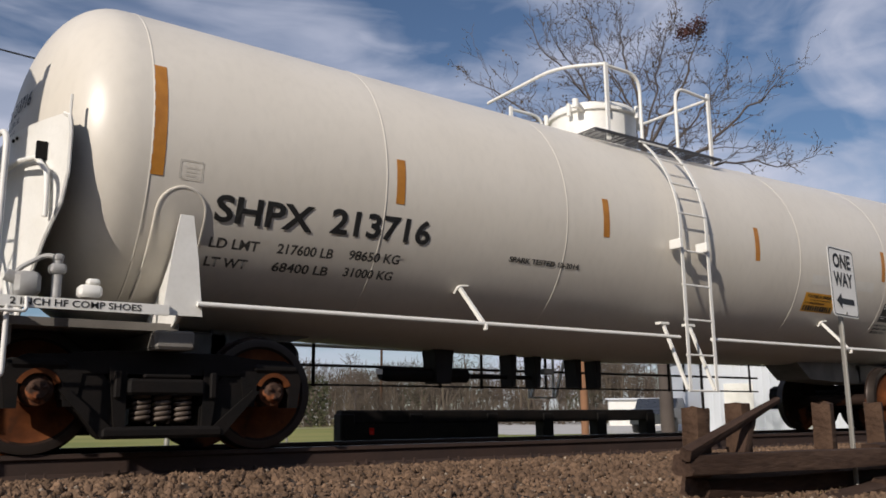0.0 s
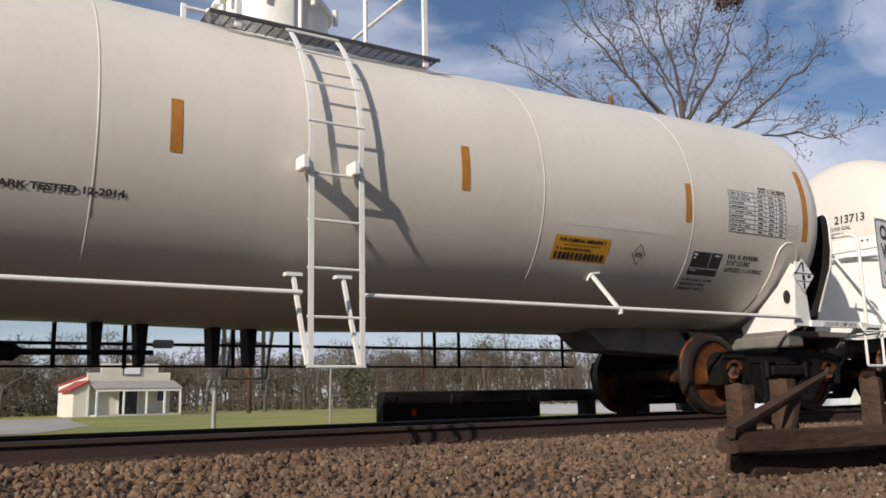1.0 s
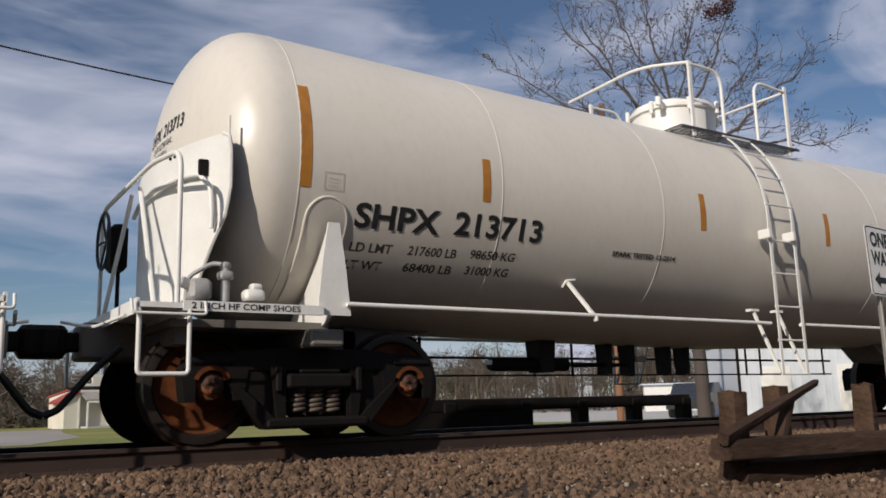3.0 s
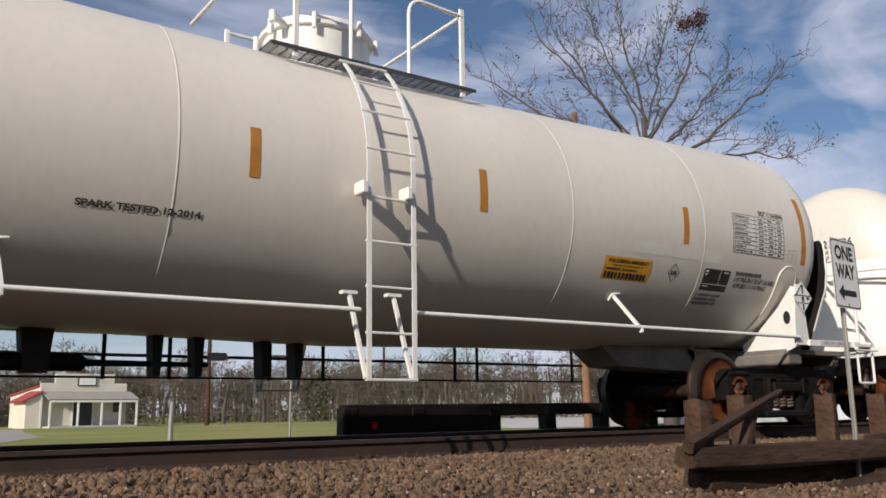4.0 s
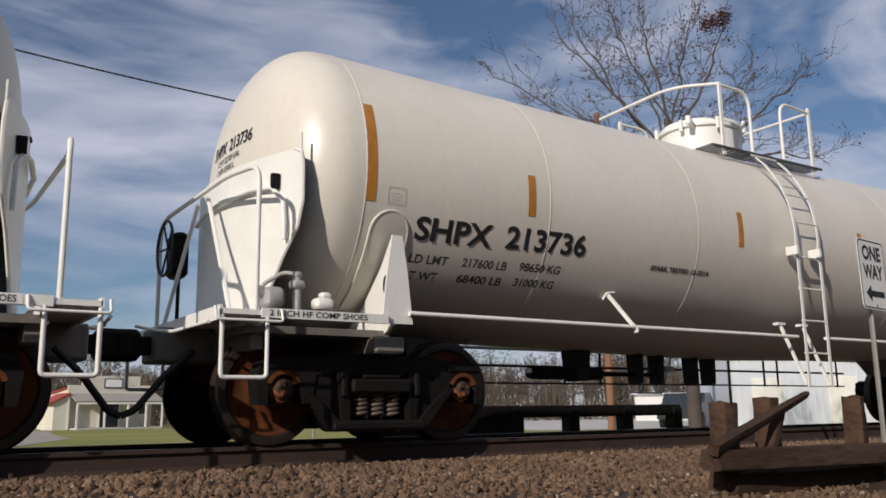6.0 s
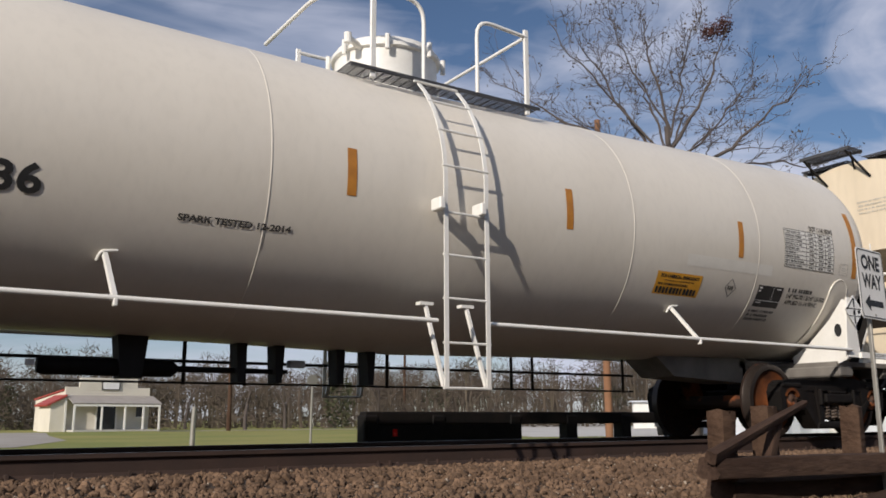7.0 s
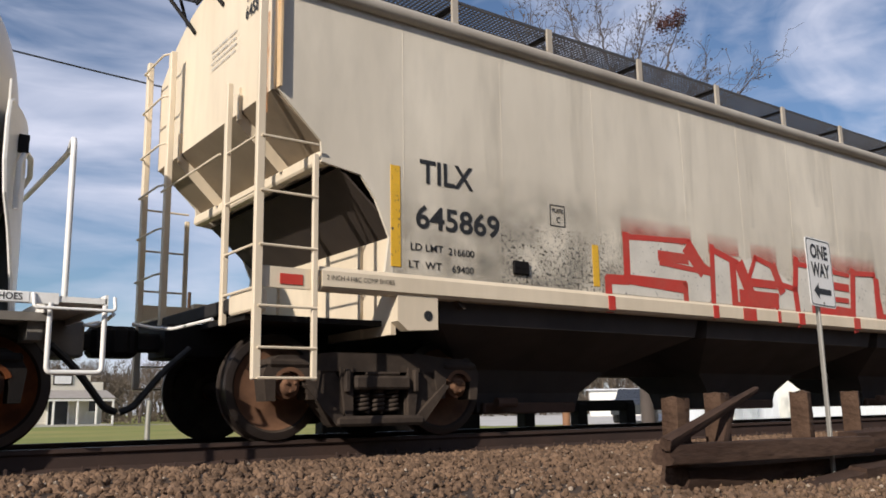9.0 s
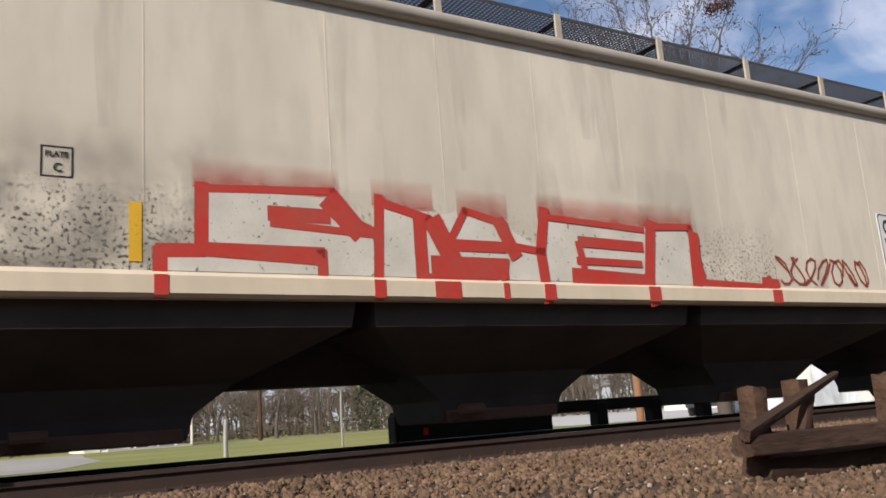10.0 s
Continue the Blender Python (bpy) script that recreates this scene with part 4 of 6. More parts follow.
            part("grab_iron", arc_tube([(s * 7.02, k * 1.46, 1.06), (s * 7.02, k * 1.50, 0.96), (s * 7.55, k * 1.50, 0.96), (s * 7.55, k * 1.46, 1.06)], 0.012, bend=0.03), WHITE, car, smooth=50)
        part("centre_sill", Form().box(s * 6.4, 0, 0.86, 2.5, 0.5, 0.30, bevel=0.02).prism([(s * 4.2, 1.05), (s * 5.3, 0.72), (s * 5.3, 1.2), (s * 4.2, 1.2)], "y", -0.25, 0.25), SKID, car)
        part("end_underframe", Form().box(s * 6.55, 0, 0.93, 1.3, 2.4, 0.06).box(s * 7.1, 0, 0.85, 0.10, 2.3, 0.16), SKID, car)
        coupler(car, s * 7.92, s)
    x = -6.62 - 0.50
    small_print(car, letters("2 INCH HF COMP SHOES", 0.045, lambda u, w: (x + u, -1.463, 1.01 + w), BLACK, 0.86, 0.001))
    part("sill_label", Form().box(6.62, -1.462, 1.03, 0.74, 0.004, 0.065), LABEL, car)
    small_print(car, letters("2 INCH HF COMP SHOES", 0.045, lambda u, w: (6.29 + u, -1.466, 1.01 + w), BLACK, 0.66, 0.001))
    # head lettering on the front end
    def on_head(u, w, x0=0.0, z0=0.0):
        y, z = x0 - u, z0 + w
        r = math.hypot(y, z - tank_z(TANK_X)) / (TANK_R + 0.006)
        return -TANK_X - (HEAD + 0.008) * max(0, 1 - r ** HEAD_POWER) ** (1 / HEAD_POWER), y, z
    small_print(car, letters("SHPX  " + number, 0.12, lambda u, w: on_head(u, w, 0.36, 2.72), BLACK, 0.92, 0.004))
    small_print(car, letters("CAPY 22700 GAL", 0.055, lambda u, w: on_head(u, w, 0.20, 2.62), BLACK, 0.55, 0.001))
    small_print(car, letters("CAPY 85930 L", 0.055, lambda u, w: on_head(u, w, 0.20, 2.53), BLACK, 0.45, 0.001))
    # hand brake on the front end
    wheel = Form()
    ring = [(-7.30, 0.95 + 0.28 * math.cos(a), 1.93 + 0.28 * math.sin(a)) for a in [2 * math.pi * i / 28 for i in range(29)]]
    wheel.tube(ring, 0.016, 6, caps=False)
    for k in range(5):
        a = k * 2 * math.pi / 5
        wheel.tube([(-7.27, 0.95, 1.93), (-7.30, 0.95 + 0.28 * math.cos(a), 1.93 + 0.28 * math.sin(a))], 0.012, 5)
    part("brake_wheel", wheel, BLACK, car, "black hand brake wheel")
    part("brake_box", Form().box(-7.17, 0.95, 1.86, 0.16, 0.30, 0.46, bevel=0.04).tube([(-7.15, 0.95, 1.65), (-7.15, 0.95, 1.05)], 0.02), IRON, car, "black hand brake gear box")
    for form, label in ((Form().box(-6.98, -1.16, 1.19, 0.17, 0.16, 0.17, bevel=0.03).tube([(-7.04, -1.16, 1.22), (-7.12, -1.16, 1.25)], 0.045, 10), "grey brake control valve"),
                        (Form().tube([(-6.80, -1.24, 1.06), (-6.80, -1.24, 1.36)], 0.035, 10).box(-6.80, -1.24, 1.30, 0.11, 0.10, 0.07, bevel=0.015).box(-6.80, -1.24, 1.38, 0.07, 0.07, 0.06, bevel=0.015), "grey valve stem"),
                        (Form().box(-6.58, -1.26, 1.15, 0.16, 0.13, 0.09, bevel=0.02).box(-6.56, -1.26, 1.22, 0.09, 0.09, 0.05, bevel=0.015), "white cut-out box"),
                        (arc_tube([(-7.05, -1.05, 1.08), (-7.05, -1.05, 1.30), (-6.86, -1.10, 1.42), (-6.80, -1.18, 1.40)], 0.018, bend=0.08), "grey air pipe")):
        part("brake_valve", form, VALVE if "white" not in label else WHITE, car, label, smooth=40)
    # piping and gear below the tank
    for y, z, r in ((1.15, 0.84, 0.017), (1.15, 0.62, 0.012)):
        part("brake_pipe", Form().tube([(-4.9, y, z), (4.6, y, z)], r, 6), UNDER, car)
    for x in (-3.6, -1.85, -1.2, -0.1, 0.55, 2.4, 2.75, 4.4):
        part("pipe_hanger", Form().box(x, 1.15, 0.86, 0.04, 0.012, 0.52), UNDER, car)
    part("bottom_outlet", Form().prism([(-2.53, 1.06), (-2.81, 1.06), (-2.76, 0.60), (-2.58, 0.60)], "y", -0.12, 0.12), UNDER, car)
    for x in (-1.69, -1.32, -0.68, -0.34):
        part("belly_hanger", Form().prism([(x - 0.055, 1.02), (x + 0.055, 1.02), (x + 0.03, 0.58), (x - 0.03, 0.58)], "y", -0.10, 0.10), UNDER, car)
    part("slack_adjuster", Form().box(-1.12, -0.02, 0.765, 0.16, 0.10, 0.07, bevel=0.01), VALVE, car, "pale slack adjuster box")
    part("brake_tag", Form().box(-3.46, -0.08, 0.71, 0.07, 0.02, 0.05), LABEL, car, "small white tag")
    part("brake_cylinder", Form().lathe([(-0.60, 0.02), (-0.60, 0.06), (-0.55, 0.075), (0.50, 0.075), (0.55, 0.03), (1.6, 0.022), (1.6, 0.01)], 20, (-2.80, 0.0, 0.69)), IRON, car, smooth=40)
    part("air_reservoir", Form().lathe([(-0.32, 0.02), (-0.29, 0.10), (-0.24, 0.15), (0.24, 0.15), (0.29, 0.10), (0.32, 0.02)], 24, (-4.78, -0.25, 0.80)), IRON, car, smooth=40)
    part("tank_skid", Form().prism([(3.87, 0.76), (5.2, 0.70), (5.2, 0.9), (4.3, 1.05), (3.56, 1.0)], "y", -0.28, 0.28), SKID, car)
    add_trucks(car, (-5.95, 5.95))
    return car


TRAIN = []
STRIPS = {"213716": (-4.015, -1.42, 1.215, 4.165), "213713": (-4.35, -1.36, 0.965, 3.91), "213736": (-4.40, -1.25, 1.22, 3.90)}
MARKS = {"213716": (2.335, 1.59, 4.83, 2.06, 4.33, 1.56, 3.51, 1.71, 2.42), "213713": (2.665, 1.63, 4.77, 2.095, 4.32, 1.62, 3.79, 1.77, 3.06), "213736": (2.565, 1.60, 4.73, 2.08, 4.33, 1.58, 3.82, 1.75, 3.00)}
for i, (number, strips) in enumerate(STRIPS.items()):
    TRAIN.append((tank_car(number, pose(FIRST_CAR + i * CAR_LENGTH, TRACK_Y, 0), strips, MARKS[number]), FIRST_CAR + i * CAR_LENGTH))

# covered hopper; x runs from its front coupling plane
HOP_L, HOP_Y, EAVE = 19.9, 1.5, 3.84


def hopper_side(form, s, y0, y1):
    """one side sheet with the stepped cut at both ends"""
    cut = [(0.84, EAVE), (0.84, 2.88), (1.24, 2.50), (1.25, 2.32), (1.63, 2.26), (1.78, 2.06), (1.92, 1.74), (1.87, 1.40)]
    form.prism(cut + [(HOP_L - x, z) for x, z in reversed(cut)], "y", s * y0, s * y1)
    return form


def stroke(form, pts, w, y):
    """a painted line of width w in the plane y"""
    for (x0, z0), (x1, z1) in zip(pts, pts[1:]):
        d = Vector((x1 - x0, z1 - z0)).normalized()
        n = Vector((-d.y, d.x)) * w / 2
        e = d * w * 0.3
        form.add([(x0 - e.x + n.x, y, z0 - e.y + n.y), (x0 - e.x - n.x, y, z0 - e.y - n.y), (x1 + e.x - n.x, y, z1 + e.y - n.y), (x1 + e.x + n.x, y, z1 + e.y + n.y)], [(0, 1, 2, 3)])
    return form


def step_form(ex):
    """small grating platform on the roof's end"""
    fm = Form().box(ex(0.52), 0.28, 4.59, 0.025, 0.90, 0.05).box(ex(0.90), 0.28, 4.59, 0.025, 0.90, 0.05)
    for i in range(13):
        fm.box(ex(0.71), -0.16 + i * 0.0733, 4.595, 0.38, 0.012, 0.03)
    for i in range(5):
        fm.box(ex(0.56 + i * 0.075), 0.28, 4.60, 0.012, 0.90, 0.012)
    return fm


def faded_layer(name, colour, scale, lo, hi, strength, power):
    """a see-through colour with ragged specks that thins out upwards"""
    m = bpy.data.materials.new(name)
    m.use_nodes = True
    n, l = m.node_tree.nodes, m.node_tree.links
    b = n["Principled BSDF"]
    b.inputs["Base Color"].default_value, b.inputs["Roughness"].default_value = (*colour, 1), 0.85
    co, sep, big, fine, r1, up, pw, m1, m2 = (n.new("ShaderNode" + k) for k in ("TexCoord", "SeparateXYZ", "TexNoise", "TexNoise", "MapRange", "MapRange", "Math", "Math", "Math"))
    l.new(co.outputs["Generated"], sep.inputs[0])
    for t, k, d in ((big, scale * 0.16, 4), (fine, scale, 8)):
        t.inputs["Scale"].default_value, t.inputs["Detail"].default_value = k, d
        l.new(co.outputs["Object"], t.inputs["Vector"])
    r1.inputs["From Min"].default_value, r1.inputs["From Max"].default_value, r1.inputs["To Max"].default_value = lo, hi, strength
    l.new(fine.outputs["Fac"], r1.inputs["Value"])
    up.inputs["From Min"].default_value, up.inputs["From Max"].default_value = 1.0, 0.0
    l.new(sep.outputs["Z"], up.inputs["Value"])
    pw.operation, m1.operation, m2.operation = "POWER", "MULTIPLY", "MULTIPLY"
    l.new(up.outputs["Result"], pw.inputs[0])
    pw.inputs[1].default_value = power
    l.new(pw.outputs[0], m1.inputs[0])
    l.new(r1.outputs["Result"], m1.inputs[1])
    l.new(m1.outputs[0], m2.inputs[0])
    mr = n.new("ShaderNodeMapRange")
    mr.inputs["From Min"].default_value, mr.inputs["From Max"].default_value, mr.inputs["To Min"].default_value, mr.inputs["To Max"].default_value = 0.35, 0.6, 0.35, 1.25
    l.new(big.outputs["Fac"], mr.inputs["Value"])
    l.new(mr.outputs["Result"], m2.inputs[1])
    l.new(m2.outputs[0], b.inputs["Alpha"])
    return m


def hopper_car(at):
    car = thing("hopper_car", "weathered beige covered hopper car with red graffiti along its side", "hopper car", at=at)
    for s in (-1, 1):
        part("side_sheet", hopper_side(Form(), s, HOP_Y - 0.03, HOP_Y), HOPPER_SIDE, car, "stained beige steel side sheet")
        for x in (2.08, 3.25, 4.55, 6.05, 7.15, 8.25, 9.35, 10.75, 12.2, 13.6, 15.2, 16.7, 17.8):
            part("side_seam", Form().box(x, s * HOP_Y, 2.62, 0.010, 0.0035, 2.40), HOPPER_SIDE, car)
        part("eave", Form().tube([(0.84, s * 1.525, EAVE + 0.02), (HOP_L - 0.84, s * 1.525, EAVE + 0.02)], 0.072, 12).box(HOP_L / 2, s * 1.47, EAVE - 0.02, HOP_L - 1.7, 0.14, 0.05), EAVE_PAINT, car, "rounded grey-beige roof eave", smooth=50)
        part("side_sill", Form().prism([(s * 1.50, 1.42), (s * 1.545, 1.38), (s * 1.545, 1.25), (s * 1.51, 1.22), (s * 1.40, 1.22), (s * 1.40, 1.42)], "x", 1.24, HOP_L - 1.24), HOPPER, car, "beige side sill")
        part("sill_block", Form().prism([(1.99, 1.24), (2.42, 1.24), (2.42, 0.94), (2.10, 0.92), (1.99, 1.0)], "y", s * 1.40, s * 1.52), HOPPER, car)
        part("jacking_hole", Form().lathe([(-0.012, 0.002), (-0.012, 0.045), (0.012, 0.045)], 16, (2.31, s * 1.515, 1.06), "y"), BLACK, car)
    # roof
    arch = [(y, EAVE + 0.57 * (1 - abs(y / 1.5) ** 2.1)) for y in [-1.5 + 3.0 * i / 20 for i in range(21)]]
    part("roof", Form().prism(arch + [(y, z - 0.04) for y, z in reversed(arch)], "x", 0.82, HOP_L - 0.82), HOPPER, car, smooth=40)
    # ends: upright sheet, slope sheet, cross beam
    for s in (0, 1):
        def ex(x):
            return HOP_L - x if s else x
        end = arch + [(1.48, 2.88), (-1.48, 2.88)]
        part("end_sheet", Form().prism(end, "x", ex(0.80), ex(0.83)), HOPPER, car, "beige end sheet with rust runs")
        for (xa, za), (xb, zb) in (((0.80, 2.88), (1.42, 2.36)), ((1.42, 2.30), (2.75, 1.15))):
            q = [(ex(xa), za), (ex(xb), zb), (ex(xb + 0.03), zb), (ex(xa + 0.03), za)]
            # lower sheet gets the darker colour: grime plus painted-in shade
            part("slope_sheet", Form().prism(q, "y", -1.47, 1.47), SLOPE if za > 2.5 else GRIME_SHADE, car, "dusty beige slope sheet, darkened for shade" if za > 2.5 else "grimy brown lower slope sheet with shade in its colour")
        part("cross_beam", Form().box(ex(1.27), 0, 2.36, 0.10, 2.96, 0.11, bevel=0.02), HOPPER, car)
        for y in (-0.8, 0.75):
            part("slope_rib", Form().add([(ex(0.79), y, 2.92), (ex(1.30), y, 2.42), (ex(1.18), y, 2.38), (ex(0.77), y, 2.78)], [(0, 1, 2, 3)]).box(ex(0.79), y, 2.95, 0.03, 0.05, 0.3), HOPPER, car)
        part("bulkhead", Form().box(ex(2.02), 0, 1.325, 0.05, 2.8, 0.87), HOPPER, car)
        for y in (-0.9, 0.0, 0.9):
            part("bulkhead_rib", Form().box(ex(1.985), y, 1.32, 0.04, 0.05, 0.86), HOPPER, car)
        part("end_sill", Form().box(ex(0.72), -1.25, 1.11, 0.12, 0.5, 0.17, bevel=0.015), HOPPER, car)
        part("end_walkway", Form().box(ex(0.72), 0.25, 1.11, 0.14, 2.5, 0.12, bevel=0.015), UNDER, car, "dark end walkway")
        part("end_deck", Form().box(ex(1.35), 0, 1.0, 1.3, 2.5, 0.05), IRON, car)
        part("centre_sill", Form().box(ex(1.25), 0, 0.87, 1.7, 0.5, 0.3, bevel=0.02), IRON, car)
        for y in (-1.46, 1.46):
            k = -1 if y < 0 else 1
            part("corner_plate", Form().box(ex(0.97), y + k * 0.03, 1.30, 0.56, 0.03, 0.17), HOPPER, car)
            if k < 0:
                part("red_reflector", Form().box(ex(0.98), y + k * 0.05, 1.29, 0.20, 0.006, 0.085), RED, car, "faded red reflector")
            # side ladder
            rail = part("ladder_rail", Form().box(ex(0.68), k * 1.52, 2.23, 0.07, 0.05, 3.48, bevel=0.006), HOPPER, car, "beige ladder rail")
            part("ladder_rail", Form().box(ex(1.17), k * 1.54, 1.42, 0.05, 0.035, 1.88, bevel=0.006), HOPPER, car, "beige ladder rail")
            for z in (0.50, 0.735, 1.06, 1.545, 1.985, 2.44):
                part("rung", Form().tube([(ex(0.68), k * 1.555, z), (ex(1.19), k * 1.555, z)], 0.011, 6), HOPPER, rail)
            # end ladder, short at the near corner, full height at the far one
            if k < 0:
                rail2 = part("ladder_rail", Form().box(ex(0.66), -0.88, 2.02, 0.05, 0.06, 2.13, bevel=0.006), HOPPER, car, "beige ladder rail")
                for z in (1.2, 1.545, 1.985, 2.44):
                    part("rung", Form().tube([(ex(0.65), -0.86, z), (ex(0.65), -1.50, z)], 0.011, 6), HOPPER, rail2)
            else:
                rail2 = part("ladder_rail", Form().box(ex(0.66), 0.69, 2.45, 0.06, 0.08, 3.0, bevel=0.006), HOPPER, car, "beige ladder rail")
                part("ladder_rail", Form().box(ex(0.66), 1.45, 2.52, 0.06, 0.07, 3.14, bevel=0.006), HOPPER, car, "beige ladder rail")
                for z in (1.15, 1.60, 2.06, 2.51, 2.95, 3.46, 3.92):
                    part("rung", arc_tube([(ex(0.66), 0.69, z + 0.02), (ex(0.58), 0.74, z), (ex(0.58), 1.40, z), (ex(0.66), 1.45, z + 0.02)], 0.011, bend=0.04), HOPPER, rail2)
                part("far_grab", Form().tube([(ex(0.60), -0.86, 2.44), (ex(0.60), 0.69, 2.44)], 0.012, 6), HOPPER, rail2)
            part("end_flange", Form().box(ex(0.835), k * 1.515, 3.36, 0.02, 0.09, 0.94), FLANGE, car, "rust-stained corner flange")
        # roof end bracket
        part("roof_end_step", step_form(ex), GRATE, car, "dark grating roof step")
        for y in (-0.08, 0.68):
            part("step_bracket", Form().tube([(ex(0.79), y - 0.25, 4.10), (ex(0.56), y, 4.57)], 0.022, 5).tube([(ex(0.79), y, 4.28), (ex(0.70), y, 4.57)], 0.018, 5), IRON, car)
        coupler(car, ex(0.03), 1 if s else -1)
    # running boards of grating on brackets
    for s in (-1, 1):
        fm = Form()
        y = 0.14
        while y < 0.98:
            fm.box(HOP_L / 2, s * y, 4.51, HOP_L - 1.9, 0.012, 0.010)
            y += 0.045
        x = 0.95
        while x < HOP_L - 0.9:
            fm.box(x, s * 0.56, 4.505, 0.016, 0.84, 0.010)
            x += 0.055
        tagged(part("running_board", fm, GRATE, car, "dark steel grating walkway"), kind="stuff")
        part("board_edge", Form().box(HOP_L / 2, s * 0.99, 4.51, HOP_L - 1.9, 0.012, 0.025), GRATE, car)
        for x in [1.07, 1.71, 3.07, 4.43] + [5.97 + i * 1.565 for i in range(9)]:
            br = part("board_bracket", Form().box(x, s * 1.005, 4.385, 0.075, 0.03, 0.29), EAVE_PAINT, car, "pale bracket of the walkway")
            part("bracket_arm", Form().box(x + 0.05, s * 0.56, 4.485, 0.05, 0.84, 0.035).tube([(x, s * 0.98, 4.26), (x + 0.05, s * 0.30, 4.47)], 0.02, 4), IRON, br)
    for i in range(8):
        part("roof_hatch", Form().lathe([(4.36, 0.40), (4.44, 0.40), (4.46, 0.30), (4.50, 0.05), (4.50, 0.002)], 20, (2.6 + i * 2.1, 0, 0), "z"), HOPPER, car, smooth=40)
    # discharge bays
    for c in (4.40, 8.30, 12.22, 16.0):
        lev = [(1.30, 1.87, 1.42), (1.02, 1.84, 1.35), (0.64, 1.08, 0.62), (0.40, 0.76, 0.50), (0.20, 0.72, 0.45)]
        p = [(c + i * a, j * b, z) for z, a, b in lev for i, j in ((-1, -1), (1, -1), (1, 1), (-1, 1))]
        f = [(r * 4 + i, r * 4 + (i + 1) % 4, r * 4 + 4 + (i + 1) % 4, r * 4 + 4 + i) for r in range(len(lev) - 1) for i in range(4)] + [(16, 17, 18, 19), (0, 1, 2, 3)]
        part("discharge_bay", Form().add(p, f), SHADE_STEEL, car, "sloping discharge bay, darkened for shade")
        part("outlet_gate", Form().box(c, 0, 0.24, 1.36, 1.04, 0.12, bevel=0.02).tube([(c - 0.62, -0.66, 0.30), (c - 0.36, -0.66, 0.30)], 0.05, 10), RUST_DARK, car)
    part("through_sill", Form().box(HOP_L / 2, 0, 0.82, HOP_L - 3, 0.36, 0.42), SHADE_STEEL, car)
    y = -HOP_Y - 0.006
    for text, x, z, w, hh, b in (("TILX", 2.25, 2.285, 0.62, 0.215, 0.006), ("645869", 2.20, 1.86, 0.98, 0.205, 0.006), ("LD LMT", 2.14, 1.645, 0.36, 0.065, 0.001), ("216600", 2.56, 1.635, 0.30, 0.065, 0.001),
                                 ("LT  WT", 2.12, 1.485, 0.36, 0.065, 0.001), ("69400", 2.60, 1.475, 0.25, 0.065, 0.001), ("PLATE", 3.89, 2.205, 0.15, 0.04, 0.002), ("C", 3.94, 2.10, None, 0.06, 0.002)):
        m = letters(text, hh, lambda u, q, x=x, z=z: (x + u, y, z + q), BLACK, w, b)
        each_letter(car, m) if hh > 0.1 else small_print(car, m)
    frame_box = Form()
    for x, z, w, hh in ((3.965, 2.28, 0.21, 0.010), (3.965, 2.065, 0.21, 0.010), (3.865, 2.17, 0.010, 0.22), (4.065, 2.17, 0.010, 0.22)):
        frame_box.box(x, y + 0.004, z, w, 0.004, hh)
    part("plate_frame", frame_box, BLACK, car)
    part("card_holder", Form().box(3.43, y - 0.012, 1.585, 0.20, 0.03, 0.13, bevel=0.008).box(3.43, y - 0.030, 1.585, 0.14, 0.006, 0.012).box(3.43, y - 0.030, 1.575, 0.012, 0.006, 0.09), IRON, car, "small steel card holder")
    small_print(car, letters("2 INCH 4 H&C COMP SHOES", 0.04, lambda u, q: (1.28 + u, -1.552, 1.305 + q), UNDER, 0.66, 0.0))
    each_letter(car, letters("TILX", 0.125, lambda u, q: (0.79, -0.88 - u, 3.885 + q), BLACK, 0.27, 0.003))
    each_letter(car, letters("645869", 0.12, lambda u, q: (0.79, -0.88 - u, 3.725 + q), BLACK, 0.44, 0.003))
    fm = Form()
    rng = random.Random(7)
    for k in range(4):
        u, z = -0.06 - 0.02 * (k % 2), 3.69 - k * 0.062
        while u > -0.66:
            w = rng.uniform(0.012, 0.024)
            fm.add([(0.79, u, z), (0.79, u - w, z), (0.79, u - w, z + 0.026), (0.79, u, z + 0.026)], [(0, 1, 2, 3)])
            u -= w + (0.010 if rng.random() < 0.8 else 0.03)
    tagged(part("stencil_print", fm, FAINT, car), kind="stuff")
    part("reflective_strip", Form().box(1.985, y + 0.003, 1.94, 0.10, 0.006, 0.92), YELLOW, car, "yellow reflective strip")
    part("reflective_strip", Form().box(4.49, y + 0.002, 1.70, 0.09, 0.006, 0.44), YELLOW, car, "dirt-specked yellow reflective strip")
    for x0, x1, z1, mat, label in ((3.2, 11.6, 2.15, SPECKS, "dark dirt specks on the lower side"), (3.2, 4.65, 2.05, SPECKS, "denser dark dirt specks"), (1.95, 12.5, 2.7, FILM, "grey film on the lower side"), (1.95, 6.2, 2.5, FILM, "grey film near the car's end")):
        part("side_patch", Form().add([(x0, y + 0.0045, 1.42), (x1, y + 0.0045, 1.42), (x1, y + 0.0045, z1), (x0, y + 0.0045, z1)], [(0, 1, 2, 3)]), mat, car, label)
        y -= 0.0004
    y = -HOP_Y - 0.008
    for x, z, w, ln in ((8.32, 2.0, 0.34, 0.62), (9.62, 1.9, 0.30, 0.85), (6.62, 1.95, 0.20, 0.7), (10.1, 1.8, 0.5, 0.9)):
        part("run_stain", Form().add([(x - w / 2, y + 0.002, z), (x + w / 2, y + 0.002, z), (x + w / 3, y + 0.002, z + ln), (x - w / 3, y + 0.002, z + ln)], [(0, 1, 2, 3)]), SMEAR, car, "grey-green dirt streak above the graffiti")
    rng = random.Random(17)
